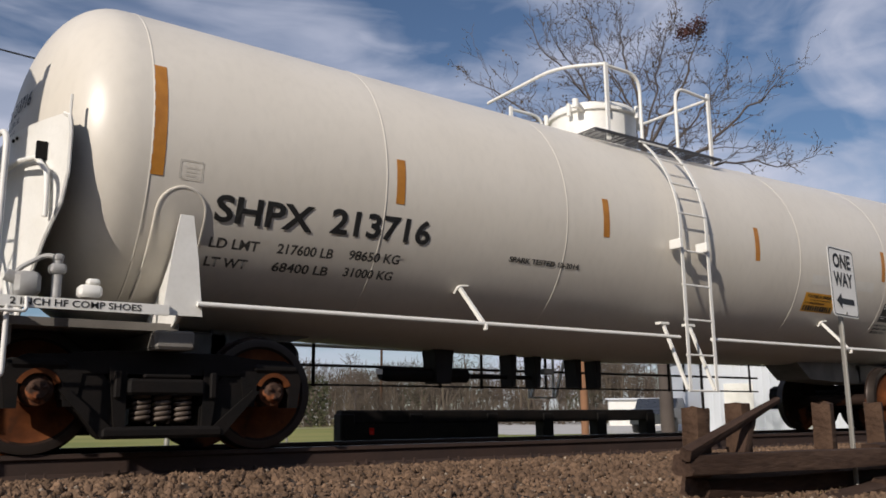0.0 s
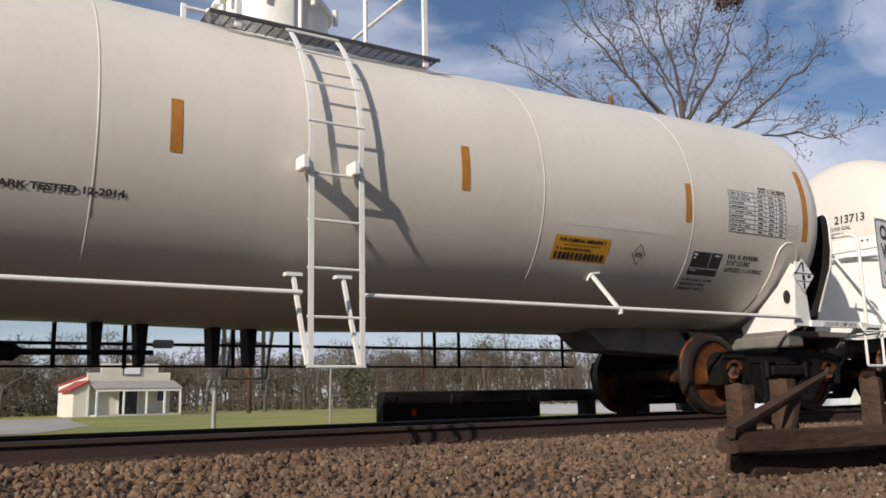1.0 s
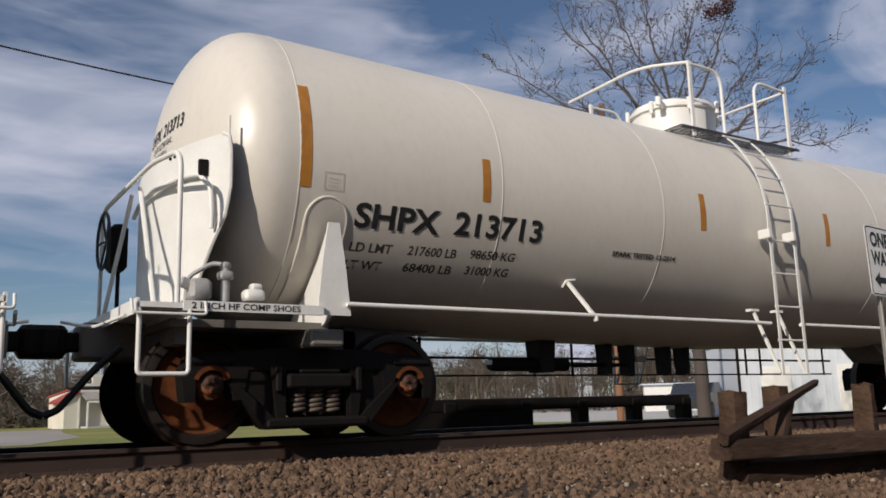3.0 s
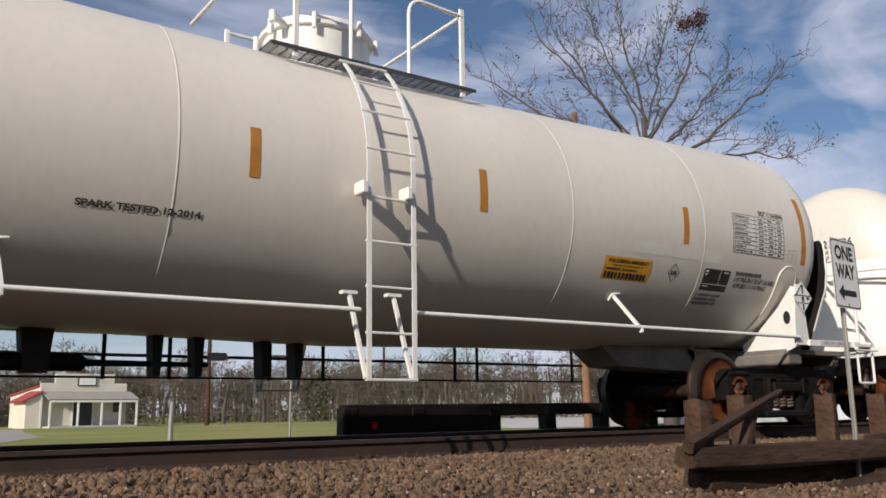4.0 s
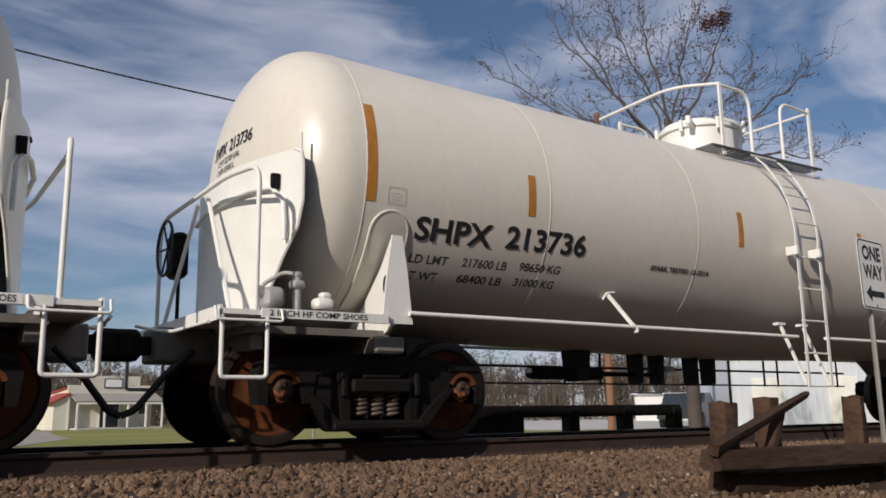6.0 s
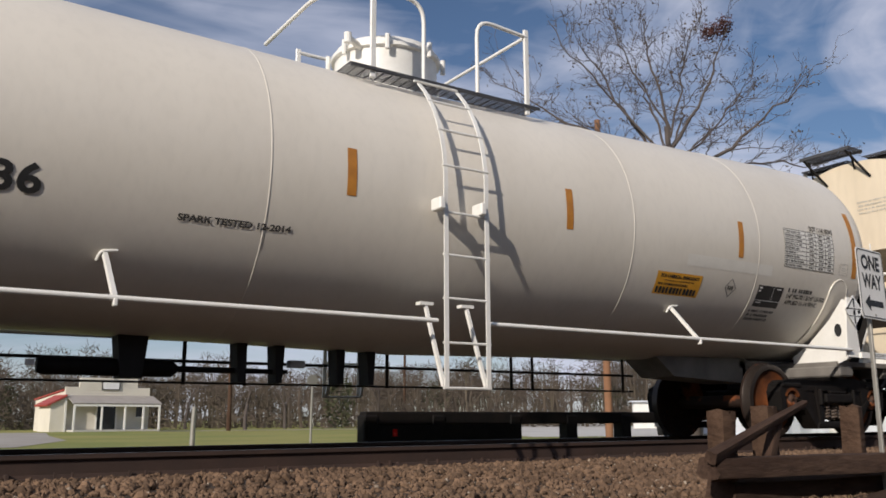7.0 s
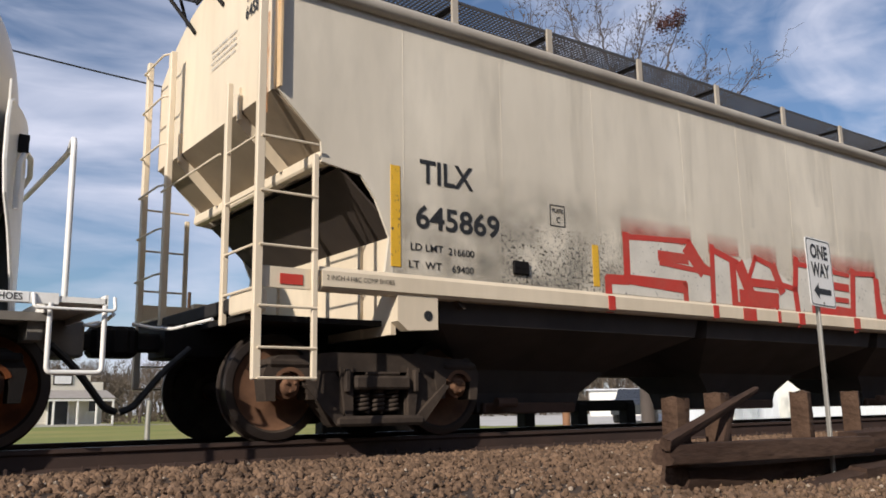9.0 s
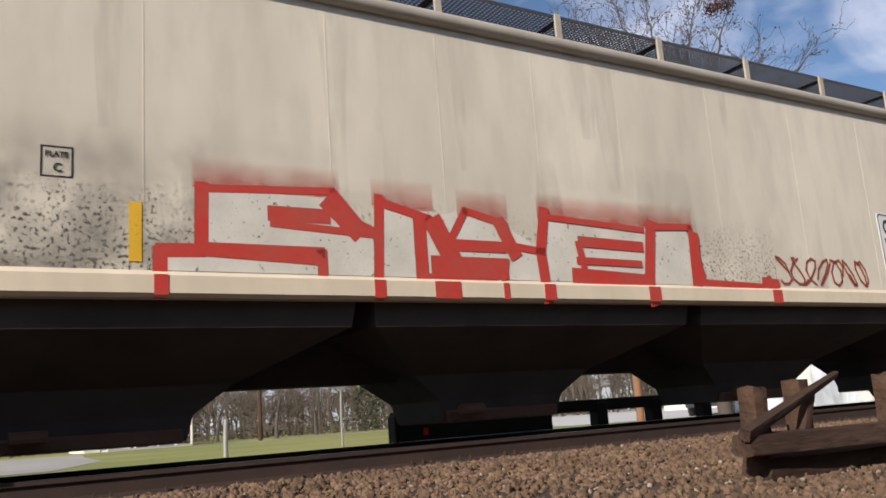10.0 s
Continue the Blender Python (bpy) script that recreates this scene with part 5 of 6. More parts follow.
    for k in range(9):
        x, top = rng.uniform(2.3, 15.5), EAVE - 0.10
        ln, w = rng.uniform(0.5, 1.6), rng.uniform(0.12, 0.40)
        part("run_stain", Form().add([(x - w / 2, y + 0.004, top), (x + w / 2, y + 0.004, top), (x + w * 0.2, y + 0.004, top - ln), (x - w * 0.2, y + 0.004, top - ln)], [(0, 1, 2, 3)]), STAIN, car, "dark rain streak")
    for x, z, w, ln in ((0.86, 3.6, 0.10, 0.9), (0.93, 3.55, 0.05, 0.7)):
        part("run_stain", Form().add([(0.79, -1.40 + x - 0.86, z), (0.79, -1.40 + x - 0.86 + w, z), (0.79, -1.40 + x - 0.86 + w * 0.6, z - ln), (0.79, -1.40 + x - 0.86, z - ln)], [(0, 1, 2, 3)]), RUST_RUN, car, "orange rust run")
    # graffiti: dull silver fill with red outlines
    yy = y - 0.001
    fills = [[(4.98, 2.03), (6.06, 2.08), (6.40, 1.80), (6.40, 1.42), (4.67, 1.42), (4.63, 1.58), (4.93, 1.60)], [(6.45, 2.05), (6.95, 1.95), (7.33, 2.05), (7.75, 1.93), (8.15, 1.73), (8.15, 1.42), (6.42, 1.42)],
             [(8.23, 2.05), (9.60, 2.00), (9.55, 1.42), (8.20, 1.42)], [(9.63, 2.00), (10.15, 2.02), (10.33, 1.45), (11.28, 1.42), (9.58, 1.42)]]
    for q in fills:
        part("graffiti_fill", Form().add([(x, yy, z) for x, z in q], [tuple(range(len(q)))]), SILVER, car, "dull silver spray paint fill")
    yy -= 0.002
    outlines = [([(4.97, 2.08), (4.96, 1.58), (4.66, 1.57), (4.66, 1.24)], 0.12), ([(4.97, 2.06), (6.05, 2.12), (6.28, 1.86), (6.42, 1.80)], 0.07), ([(5.52, 1.90), (5.98, 1.90)], 0.14), ([(6.02, 2.02), (6.25, 1.80)], 0.20),
                ([(5.52, 1.82), (6.40, 1.77)], 0.07), ([(4.95, 1.60), (5.93, 1.60), (5.93, 1.42)], 0.10), ([(5.0, 1.58), (5.9, 1.54)], 0.10), ([(6.47, 2.10), (6.42, 1.24)], 0.10), ([(6.47, 2.06), (6.95, 1.94), (7.12, 1.78)], 0.09),
                ([(6.85, 1.92), (6.85, 1.40), (7.6, 1.36)], 0.14), ([(7.0, 1.9), (7.15, 1.62)], 0.22), ([(7.15, 1.75), (7.33, 2.04), (7.76, 1.94)], 0.08), ([(7.70, 1.95), (7.85, 1.66)], 0.16), ([(7.1, 1.72), (7.72, 1.72)], 0.12),
                ([(7.0, 1.52), (7.7, 1.52)], 0.22), ([(7.80, 1.74), (8.16, 1.70)], 0.08), ([(7.75, 1.6), (7.70, 1.40)], 0.06), ([(8.23, 2.10), (8.15, 1.70), (8.19, 1.24)], 0.13),
                ([(8.23, 2.04), (9.5, 1.98)], 0.07), ([(8.65, 1.82), (9.45, 1.80)], 0.12), ([(8.62, 1.80), (8.68, 1.50)], 0.09), ([(8.6, 1.63), (9.42, 1.62)], 0.08), ([(8.55, 1.48), (9.5, 1.44)], 0.17),
                ([(9.62, 2.05), (9.52, 1.45), (9.56, 1.23)], 0.15), ([(9.62, 2.02), (10.20, 2.05), (10.32, 1.48)], 0.08), ([(10.24, 1.95), (10.22, 1.45)], 0.17), ([(10.3, 1.45), (11.28, 1.42), (11.40, 1.52), (11.47, 1.25)], 0.08), ([(11.30, 1.47), (11.52, 1.45)], 0.14)]
    for pts, w in outlines:
        part("graffiti_stroke", stroke(Form(), pts, w * 0.88, yy), RED, car, "red spray paint stroke")
        yy -= 0.0004
    for x0, x1, z in ((4.90, 6.10, 2.09), (6.40, 7.0, 2.05), (7.25, 7.8, 2.02), (8.15, 9.6, 2.05), (9.58, 10.25, 2.06)):
        part("overspray", Form().add([(x0, y - 0.0025, z - 0.03), (x1, y - 0.0025, z - 0.03), (x1, y - 0.0025, z + 0.22), (x0, y - 0.0025, z + 0.22)], [(0, 1, 2, 3)]), MIST, car, "soft red overspray above the letters")
    base = [(4.66, 0.10), (6.42, 0.10), (7.08, 0.26), (7.70, 0.06), (8.20, 0.13), (9.55, 0.16), (11.47, 0.16)]
    for x, w in base:
        part("graffiti_stroke", Form().box(x, -1.548, 1.31, w, 0.006, 0.15), RED, car, "red spray paint stroke")
    rng = random.Random(12)
    tag = []
    for k in range(7):
        x = 11.66 + k * 0.25
        tag.append([(x + 0.11 * math.cos(a * 1.7 + k) + 0.012 * a, 1.62 + 0.16 * math.sin(a * (1.0 + 0.13 * k) + k * 1.9)) for a in [i * 0.55 for i in range(11)]])
    for pts in tag:
        part("tag_stroke", stroke(Form(), pts, 0.028, y - 0.001), RED_TAG, car, "thin red-brown tag stroke")
    add_trucks(car, (2.07, HOP_L - 2.07), dusty=True)
    return car


SPECKS = faded_layer("dark_dirt_specks", (0.085, 0.078, 0.068), 30.0, 0.54, 0.64, 0.85, 0.8)
FILM = faded_layer("grey_film", (0.23, 0.215, 0.18), 3.0, 0.30, 0.75, 0.38, 0.8)
SMEAR = faded_layer("grey_green_streak", (0.19, 0.19, 0.15), 5.0, 0.25, 0.75, 0.34, 0.8)
FLANGE = material("rust_stained_flange", (0.66, 0.53, 0.35), 0.65, other=(0.52, 0.32, 0.14), scale=5, amount=0.9, stretch=(1, 1, 0.3))
# steel below the hopper body, with the shade there put into its colour
SHADE_STEEL = material("shaded_steel", (0.060, 0.050, 0.045), 0.85, other=(0.035, 0.03, 0.028), scale=1.5, amount=0.9)
RUST_DARK = material("dark_rust", (0.11, 0.06, 0.04), 0.85, scale=6)
STAIN, RUST_RUN = stain("rain_streak", (0.26, 0.23, 0.18), 0.13, (3.0, 3.0, 0.4)), stain("rust_run", (0.50, 0.20, 0.06), 0.9)
RED_TAG = material("thin_red_marker", (0.30, 0.06, 0.04), 0.7, scale=6)
HOP_X = FIRST_CAR + 2.5 * CAR_LENGTH
hopper = hopper_car(pose(HOP_X, TRACK_Y, 0))
TRAIN.append((hopper, HOP_X))
AHEAD_X = FIRST_CAR - CAR_LENGTH / 2 - HOP_L
TRAIN.append((tagged(copy_thing(hopper, pose(AHEAD_X, TRACK_Y, 0)), "weathered beige covered hopper car coupled ahead of the tank cars"), AHEAD_X))


STUMP = material("orange_brown_timber", (0.24, 0.12, 0.065), 0.9, scale=4)

# ---- fence of old ties, sign ----
def worn_timber(length, a, b, seed, taper=0.0):
    """a split, uneven squared timber along x, centred"""
    rng = random.Random(seed)
    n, prof = 14, []
    for k in range(16):
        t = 2 * math.pi * k / 16
        c, s = math.cos(t), math.sin(t)
        m = max(abs(c), abs(s))
        prof.append((c / m * 0.5 * (0.93 if min(abs(c), abs(s)) > 0.6 else 1), s / m * 0.5 * (0.93 if min(abs(c), abs(s)) > 0.6 else 1)))
    p = []
    for i in range(n + 1):
        x = length * (i / n - 0.5)
        for k, (u, w) in enumerate(prof):
            q = (1 - taper * i / n) * (1 + 0.09 * noise.noise((x * 1.4 + seed, k * 0.9, seed)) + 0.05 * noise.noise((x * 7, k * 2.1, seed * 3)))
            end = 0.035 * noise.noise((seed, k * 1.3, i)) if i in (0, n) else 0
            p.append((x + end, u * a * q, w * b * q))
    fm = Form().add(p, [(i * 16 + k, i * 16 + (k + 1) % 16, i * 16 + 16 + (k + 1) % 16, i * 16 + 16 + k) for i in range(n) for k in range(16)] + [tuple(range(15, -1, -1)), tuple(range(n * 16, n * 16 + 16))])
    return fm


def make_fence():
    up = Matrix.Rotation(radians(-90), 4, "Y")
    for i, (x, y, top) in enumerate(((5.10, 4.14, 0.29), (5.78, 4.28, 0.33), (6.76, 4.16, 0.33), (7.62, 4.2, 0.34), (8.55, 4.25, 0.34))):
        fm = worn_timber(top + 0.19, 0.155, 0.15, 11 + i)
        solid("fence_post", fm, POST, "weathered brown upright made of an old railway tie", "fence post", "posts of the tie barrier", smooth=30, at=Matrix.Translation((x, y, (top - 0.19) / 2)) @ pose(0, 0, 0, 0, 2 - i, i * 9) @ up)
    beams = ((6.05, 3.99, -0.105, 2.45, 0.18, 0.145, -3.0, 0.3, "long weathered railway tie lying against the posts"), (7.95, 3.96, -0.06, 1.7, 0.18, 0.15, -1.0, -1.5, "weathered railway tie lying end to end with another"),
             (6.55, 3.86, -0.42, 1.7, 0.20, 0.15, 3.0, -4.0, "half sunken railway tie under the barrier"), (7.55, 3.90, -0.34, 1.1, 0.16, 0.14, 4.0, -1.0, "short piece of railway tie on the ground"),
             (6.33, 4.20, -0.30, 2.42, 0.26, 0.23, 0.0, 0.0, "dark lower railway tie that carries the posts"), (8.15, 4.22, -0.30, 1.25, 0.26, 0.23, 0.5, 0.0, "dark lower railway tie that carries the end posts"))
    for i, (x, y, z, ln, a, b, rz, ry, label) in enumerate(beams):
        solid("barrier_tie", worn_timber(ln, a, b, 31 + i), TIMBER, label, "railway tie", "ties of the barrier", smooth=30, at=pose(x, y, z, 3 * i, ry, rz))
    solid("leaning_timber", worn_timber(1.32, 0.085, 0.085, 51, 0.5), TIMBER, "split weathered timber leaning up over the barrier", "timber", smooth=30, at=pose(5.40, 4.03, 0.165, 20, -16.5, 5))
    solid("leaning_brace", worn_timber(0.36, 0.08, 0.07, 52), TIMBER, "short dark timber propping the barrier", "timber", smooth=30, at=pose(5.62, 4.10, 0.085, 0, -62, 4))


def make_sign():
    sx, sy = 6.93, 3.98
    sign = thing("one_way_sign", "white one way road sign with black arrow on a steel post", "road sign", at=pose(sx, sy, 0))
    part("post", Form().prism([(-0.028, -0.012), (-0.012, -0.012), (-0.012, 0.012), (0.012, 0.012), (0.012, -0.012), (0.028, -0.012), (0.028, -0.004), (0.018, 0.020), (-0.018, 0.020), (-0.028, -0.004)], "z", -1.2, 1.66), GALV, sign, "grey galvanised channel post", at=pose(-0.02, 0.03, 0, 0, 0.6, 20))
    face = thing_face(sign)
    return sign


def thing_face(sign):
    w, h = 0.45, 0.60
    turn = pose(0.02, -0.0, 1.345, -1, 0.8, 4.5)
    c = [(0.5 * w - 0.035 + 0.035 * math.cos(a), 0.5 * h - 0.035 + 0.035 * math.sin(a)) for a in [math.pi / 2 * i / 5 for i in range(6)]]
    outline = c + [(-x, z) for x, z in reversed(c)] + [(-x, -z) for x, z in c] + [(x, -z) for x, z in reversed(c)]
    panel = part("panel", Form().prism(outline, "y", -0.002, 0.002), SIGN, sign, "white sign panel", at=turn)
    fm = Form()
    n = len(outline)
    inner = [(x * 0.955, z * 0.965) for x, z in outline]
    inner2 = [(x * 0.915, z * 0.937) for x, z in outline]
    fm.add([(x, -0.0045, z) for x, z in inner] + [(x, -0.0045, z) for x, z in inner2], [(i, (i + 1) % n, n + (i + 1) % n, n + i) for i in range(n)])
    part("border", fm, BLACK, panel)
    part("word", letters("ONE", 0.115, lambda u, q: (-0.155 + u, -0.005, 0.125 + q), BLACK, 0.31, 0.006), None, panel)
    part("word", letters("WAY", 0.115, lambda u, q: (-0.165 + u, -0.005, -0.035 + q), BLACK, 0.33, 0.006), None, panel)
    a = [(-0.155, -0.165), (-0.065, -0.095), (-0.065, -0.14), (0.155, -0.14), (0.155, -0.19), (-0.065, -0.19), (-0.065, -0.235)]
    part("arrow", Form().add([(x, -0.005, z) for x, z in a], [(0, 1, 2), (0, 2, 5), (0, 5, 6), (2, 3, 4, 5)]), BLACK, panel, "black arrow")
    for z in (0.235, -0.265):
        part("bolt", Form().tube([(0, -0.008, z), (0, 0.006, z)], 0.010, 8), GALV, panel)
    return panel


make_fence()
make_sign()


def dry_grass():
    rng = random.Random(9)
    fm = Form()
    for _ in range(24000):
        x, y = rng.uniform(3.6, 12.5), rng.uniform(2.3, 4.3)
        if rng.random() > 0.10 + 0.90 * (x > 6.0) or noise.noise((x * 2.3, y * 2.3, 4)) < rng.uniform(-0.45, 0.25):
            continue
        z = ground_height(x, y) - 0.01
        hh, a = rng.uniform(0.02, 0.06), rng.uniform(0, 6.28)
        dx, dy = math.cos(a), math.sin(a)
        lean = rng.uniform(0.2, 0.9) * hh
        fm.add([(x - dy * 0.004, y + dx * 0.004, z), (x + dy * 0.004, y - dx * 0.004, z), (x + dx * lean, y + dy * lean, z + hh)], [(0, 1, 2)])
    solid("dry_grass", fm, DRY, "short straw-coloured dry grass", "grass", kind="stuff")


dry_grass()


# ---- beyond the track ----
FIELD = -0.46


def strip(name, corners, mat, label, dz):
    fm = Form().add([(x, y, FIELD + dz) for x, y in corners], [tuple(range(len(corners)))])
    solid(name, fm, mat, label, "road", kind="structure")


strip("gravel_road", [(-6, 25), (3.3, 26), (6.0, 34), (7.0, 44), (9, 58), (-30, 62), (-40, 40)], GRAVEL, "pale gravel drive beside the field", 0.012)
strip("parking_lot", [(22, 27), (34, 21), (60, 18), (160, 40), (160, 130), (60, 95), (36, 60)], CONCRETE, "pale concrete parking lot", 0.012)
strip("dirt_path", [(16, 57.5), (60, 62), (90, 78), (88, 81), (58, 65), (16, 60)], GRAVEL, "pale dirt lane across the field", 0.016)


def make_barrier():
    # near-black colour carries the train's shadow that lies over the barrier
    b = thing("beam_barrier", "low beam barrier on short posts beside the track, blackened for the train's shadow", "barrier")
    part("beam", Form().box(9.48, 11.5, 0.26, 6.75, 0.20, 0.20, bevel=0.02), IRON, b)
    for i, x in enumerate((6.2, 7.4, 8.92, 10.15, 11.45, 12.75)):
        part("post", Form().box(x, 11.5, -0.1, 0.24, 0.24, 0.82, bevel=0.02), IRON, b)
    part("red_reflector", Form().box(6.58, 11.34, 0.05, 0.07, 0.02, 0.10), TAIL, b, "small red reflector")
    part("side_plank", Form().box(7.5, 11.38, -0.05, 2.7, 0.05, 0.42), IRON, b)


make_barrier()


def make_store():
    st = thing("store_house", "small cream clapboard store with a stepped false front and porch", "house", at=pose(13.62, 63.2, FIELD, 0, 0, 6))
    w = 5.75
    front = [(-w / 2, 0), (w / 2, 0), (w / 2, 2.98), (1.98, 2.98), (1.98, 3.62), (-1.98, 3.62), (-1.98, 2.98), (-w / 2, 2.98)]
    wall = part("front_wall", Form().prism(front, "y", -0.1, 0.1), CREAM, st, "cream stepped false front")
    for k in range(17):
        z = 0.2 + k * 0.2
        part("clapboard", Form().box(0, -0.112, z, w if z < 2.9 else 3.96, 0.022, 0.03), CREAM, wall)
    for x in (-w / 2, w / 2 - 0.15):
        part("side_wall", Form().prism([(0.1, 0), (7, 0), (7, 2.2), (0.1, 2.7)], "x", x, x + 0.15), CREAM, st)
    part("back_wall", Form().box(0, 7.1, 1.1, w, 0.15, 2.2), CREAM, st)
    part("main_roof", Form().prism([(0.12, 2.72), (7.3, 2.22), (7.3, 2.32), (0.12, 2.82)], "x", -w / 2 - 0.1, w / 2 + 0.1), RED_ROOF, st, "red metal main roof")
    shed = part("side_shed", Form().prism([(-w / 2 - 1.0, 0), (-w / 2 - 0.02, 0), (-w / 2 - 0.02, 2.25), (-w / 2 - 1.0, 1.80)], "y", -0.6, 2.2), CREAM, st, "cream lean-to on the store's side")
    part("side_roof", Form().prism([(-w / 2 - 1.25, 1.66), (-w / 2 - 0.02, 2.34), (-w / 2 - 0.02, 2.46), (-w / 2 - 1.28, 1.78)], "y", -0.75, 2.4), RED_ROOF, shed, "red metal roof of the lean-to")
    part("corner_board", Form().box(-w / 2 - 0.06, -0.63, 1.1, 0.12, 0.04, 2.2), WHITE, shed)
    part("porch_roof", Form().prism([(-1.9, 1.78), (-0.13, 2.35), (-0.13, 2.43), (-1.95, 1.86)], "x", -w / 2 + 0.05, w / 2 + 0.25), ROOFING, st, "weathered grey porch roof")
    part("porch_beam", Form().box(0.15, -1.86, 1.72, w, 0.12, 0.13), WHITE, st)
    for x in (-w / 2 + 0.15, -0.95, 0.6, 1.85, w / 2 + 0.1):
        part("porch_post", Form().box(x, -1.86, 0.86, 0.11, 0.11, 1.72), WHITE, st)
    part("porch_floor", Form().box(0.1, -1.1, 0.06, w, 1.9, 0.12), CONCRETE, st)
    door = part("door", Form().box(-0.1, -0.14, 1.0, 1.25, 0.05, 1.95), DARK_GLASS, st, "dark double door")
    part("door_frame", Form().box(-0.78, -0.15, 1.02, 0.10, 0.07, 2.05).box(0.58, -0.15, 1.02, 0.10, 0.07, 2.05).box(-0.1, -0.15, 2.02, 1.46, 0.07, 0.10), WHITE, door)
    win = part("window", Form().box(2.25, -0.14, 1.35, 0.55, 0.05, 0.75), DARK_GLASS, st)
    part("window_frame", Form().box(2.25, -0.15, 1.76, 0.70, 0.07, 0.08).box(2.25, -0.15, 0.94, 0.70, 0.07, 0.08), WHITE, win)
    board = part("sign_board", Form().box(0.1, -0.15, 3.12, 1.25, 0.06, 0.66), UNDER, st, "small dark-framed sign board")
    part("sign_face", Form().box(0.1, -0.195, 3.12, 1.10, 0.03, 0.52), LABEL, board)
    part("sign_lamp", arc_tube([(0.1, -0.2, 3.62), (0.1, -0.2, 3.78), (0.1, -0.65, 3.72)], 0.03, bend=0.1), UNDER, board)


make_store()


def make_shed():
    sh = thing("metal_shed", "long pale blue-grey metal shed with white doors", "shed", at=pose(29.6, 23.6, FIELD, 0, 0, -36))
    part("wall", Form().box(7, 0, 1.5, 14, 0.12, 3.0), METAL, sh, "pale ribbed metal wall")
    fm = Form()
    for i in range(47):
        fm.box(0.15 + i * 0.3, -0.07, 1.5, 0.05, 0.03, 3.0)
    part("ribs", fm, METAL, sh)
    part("end_wall", Form().box(0.06, 3, 1.5, 0.12, 6, 3.0), METAL, sh)
    part("corner_trim", Form().box(0, -0.09, 1.5, 0.10, 0.06, 3.0), IRON, sh)
    part("roof", Form().prism([(-0.3, 2.95), (3, 3.5), (6.3, 2.95), (6.3, 3.05), (3, 3.6), (-0.3, 3.05)], "x", -0.2, 14.2), METAL, sh)
    part("door", Form().box(1.5, -0.10, 1.0, 1.2, 0.06, 2.0, bevel=0.01), WHITE, sh, "white shed door")
    part("door", Form().box(4.6, -0.10, 1.0, 1.2, 0.06, 2.0, bevel=0.01), WHITE, sh, "white shed door")


make_shed()


def make_white_building():
    h = thing("white_building", "long low white building beyond the parking lot", "building", at=pose(60.4, 37.4, FIELD, 0, 0, -30))
    part("wall", Form().box(2, 0.5, 0.95, 36, 0.3, 1.9), WHITE, h)
    part("roof_edge", Form().box(2, 0.4, 1.95, 36.4, 0.6, 0.10), METAL, h, "pale metal roof edge")
    part("door", Form().box(-3.5, 0.33, 0.85, 2.4, 0.06, 1.7), LABEL, h, "white roller door")
    for i in range(5):
        part("window", Form().box(6 + i * 2.4, 0.33, 0.75, 1.3, 0.05, 0.6), DARK_GLASS, h)


make_white_building()


def wheel_mesh_road():
    return Form().lathe([(-0.11, 0.02), (-0.11, 0.20), (-0.10, 0.31), (0.10, 0.31), (0.11, 0.20), (0.11, 0.02)], 24, axis="y").mesh("tyre", BLACK, 40)


ROAD_WHEEL = wheel_mesh_road()


def make_car(x, y, turn, label, paint):
    c = thing("parked_car", label, "car", "parked cars", at=pose(x, y, FIELD + 0.012, 0, 0, turn))
    body = [(-2.2, 0.35), (-2.25, 0.75), (-2.0, 0.95), (-1.2, 1.0), (-0.6, 1.42), (0.7, 1.45), (1.5, 1.0), (2.2, 0.85), (2.25, 0.35)]
    part("body", Form().prism(body, "y", -0.85, 0.85), paint, c, smooth=20)
    part("side_glass", Form().prism([(-1.0, 1.02), (-0.55, 1.36), (0.65, 1.38), (1.2, 1.02)], "y", -0.86, 0.86), DARK_GLASS, c)
    for i in (-1.35, 1.35):
        for s in (-0.8, 0.8):
            part("wheel", ROAD_WHEEL, None, c, at=pose(i, s, 0.31))
    for s in (-0.6, 0.6):
        part("tail_lamp", Form().box(-2.22, s, 0.78, 0.08, 0.3, 0.14, bevel=0.02), TAIL, c, "red tail lamp")
        part("headlamp", Form().box(2.2, s, 0.72, 0.08, 0.3, 0.12, bevel=0.02), LABEL, c)


make_car(29.3, 25.6, 30, "dark blue parked sedan on the concrete lot", CAR_PAINT)
make_car(56, 46, 10, "dark car parked far back on the lot", CAR_PAINT)


def pole(name, x, y, h, r, mat, label, category):
    solid(name, Form().tube([(x, y, FIELD - 0.2), (x, y, FIELD + h * 0.5), (x + 0.02, y, FIELD + h)], r, 10, r2=r * 0.75), mat, label, category, smooth=50)


pole("field_post", 7.0, 22.5, 1.05, 0.075, GALV, "short pale wooden post in the grass", "post")
pole("sign_post", 10.1, 22.0, 1.9, 0.035, GALV, "thin grey steel post in the grass", "post")
pole("utility_pole", 20.5, 58, 9.0, 0.16, POST, "weathered wooden utility pole", "utility pole")
pole("utility_pole", 44, 74, 9.0, 0.15, POST, "distant weathered wooden utility pole", "utility pole")
solid("round_sign", Form().tube([(10.1, 21.96, FIELD + 1.78), (10.1, 21.98, FIELD + 1.78)], 0.16, 20), GALV, "small round sign seen from its back", "road sign")
pole("utility_pole", 19.35, 20.0, 10.55, 0.13, STUMP, "weathered orange-brown wooden utility pole behind the tree", "utility pole")
pole("utility_pole", -10.0, 19.6, 10.2, 0.14, POST, "weathered wooden utility pole carrying the cable", "utility pole")
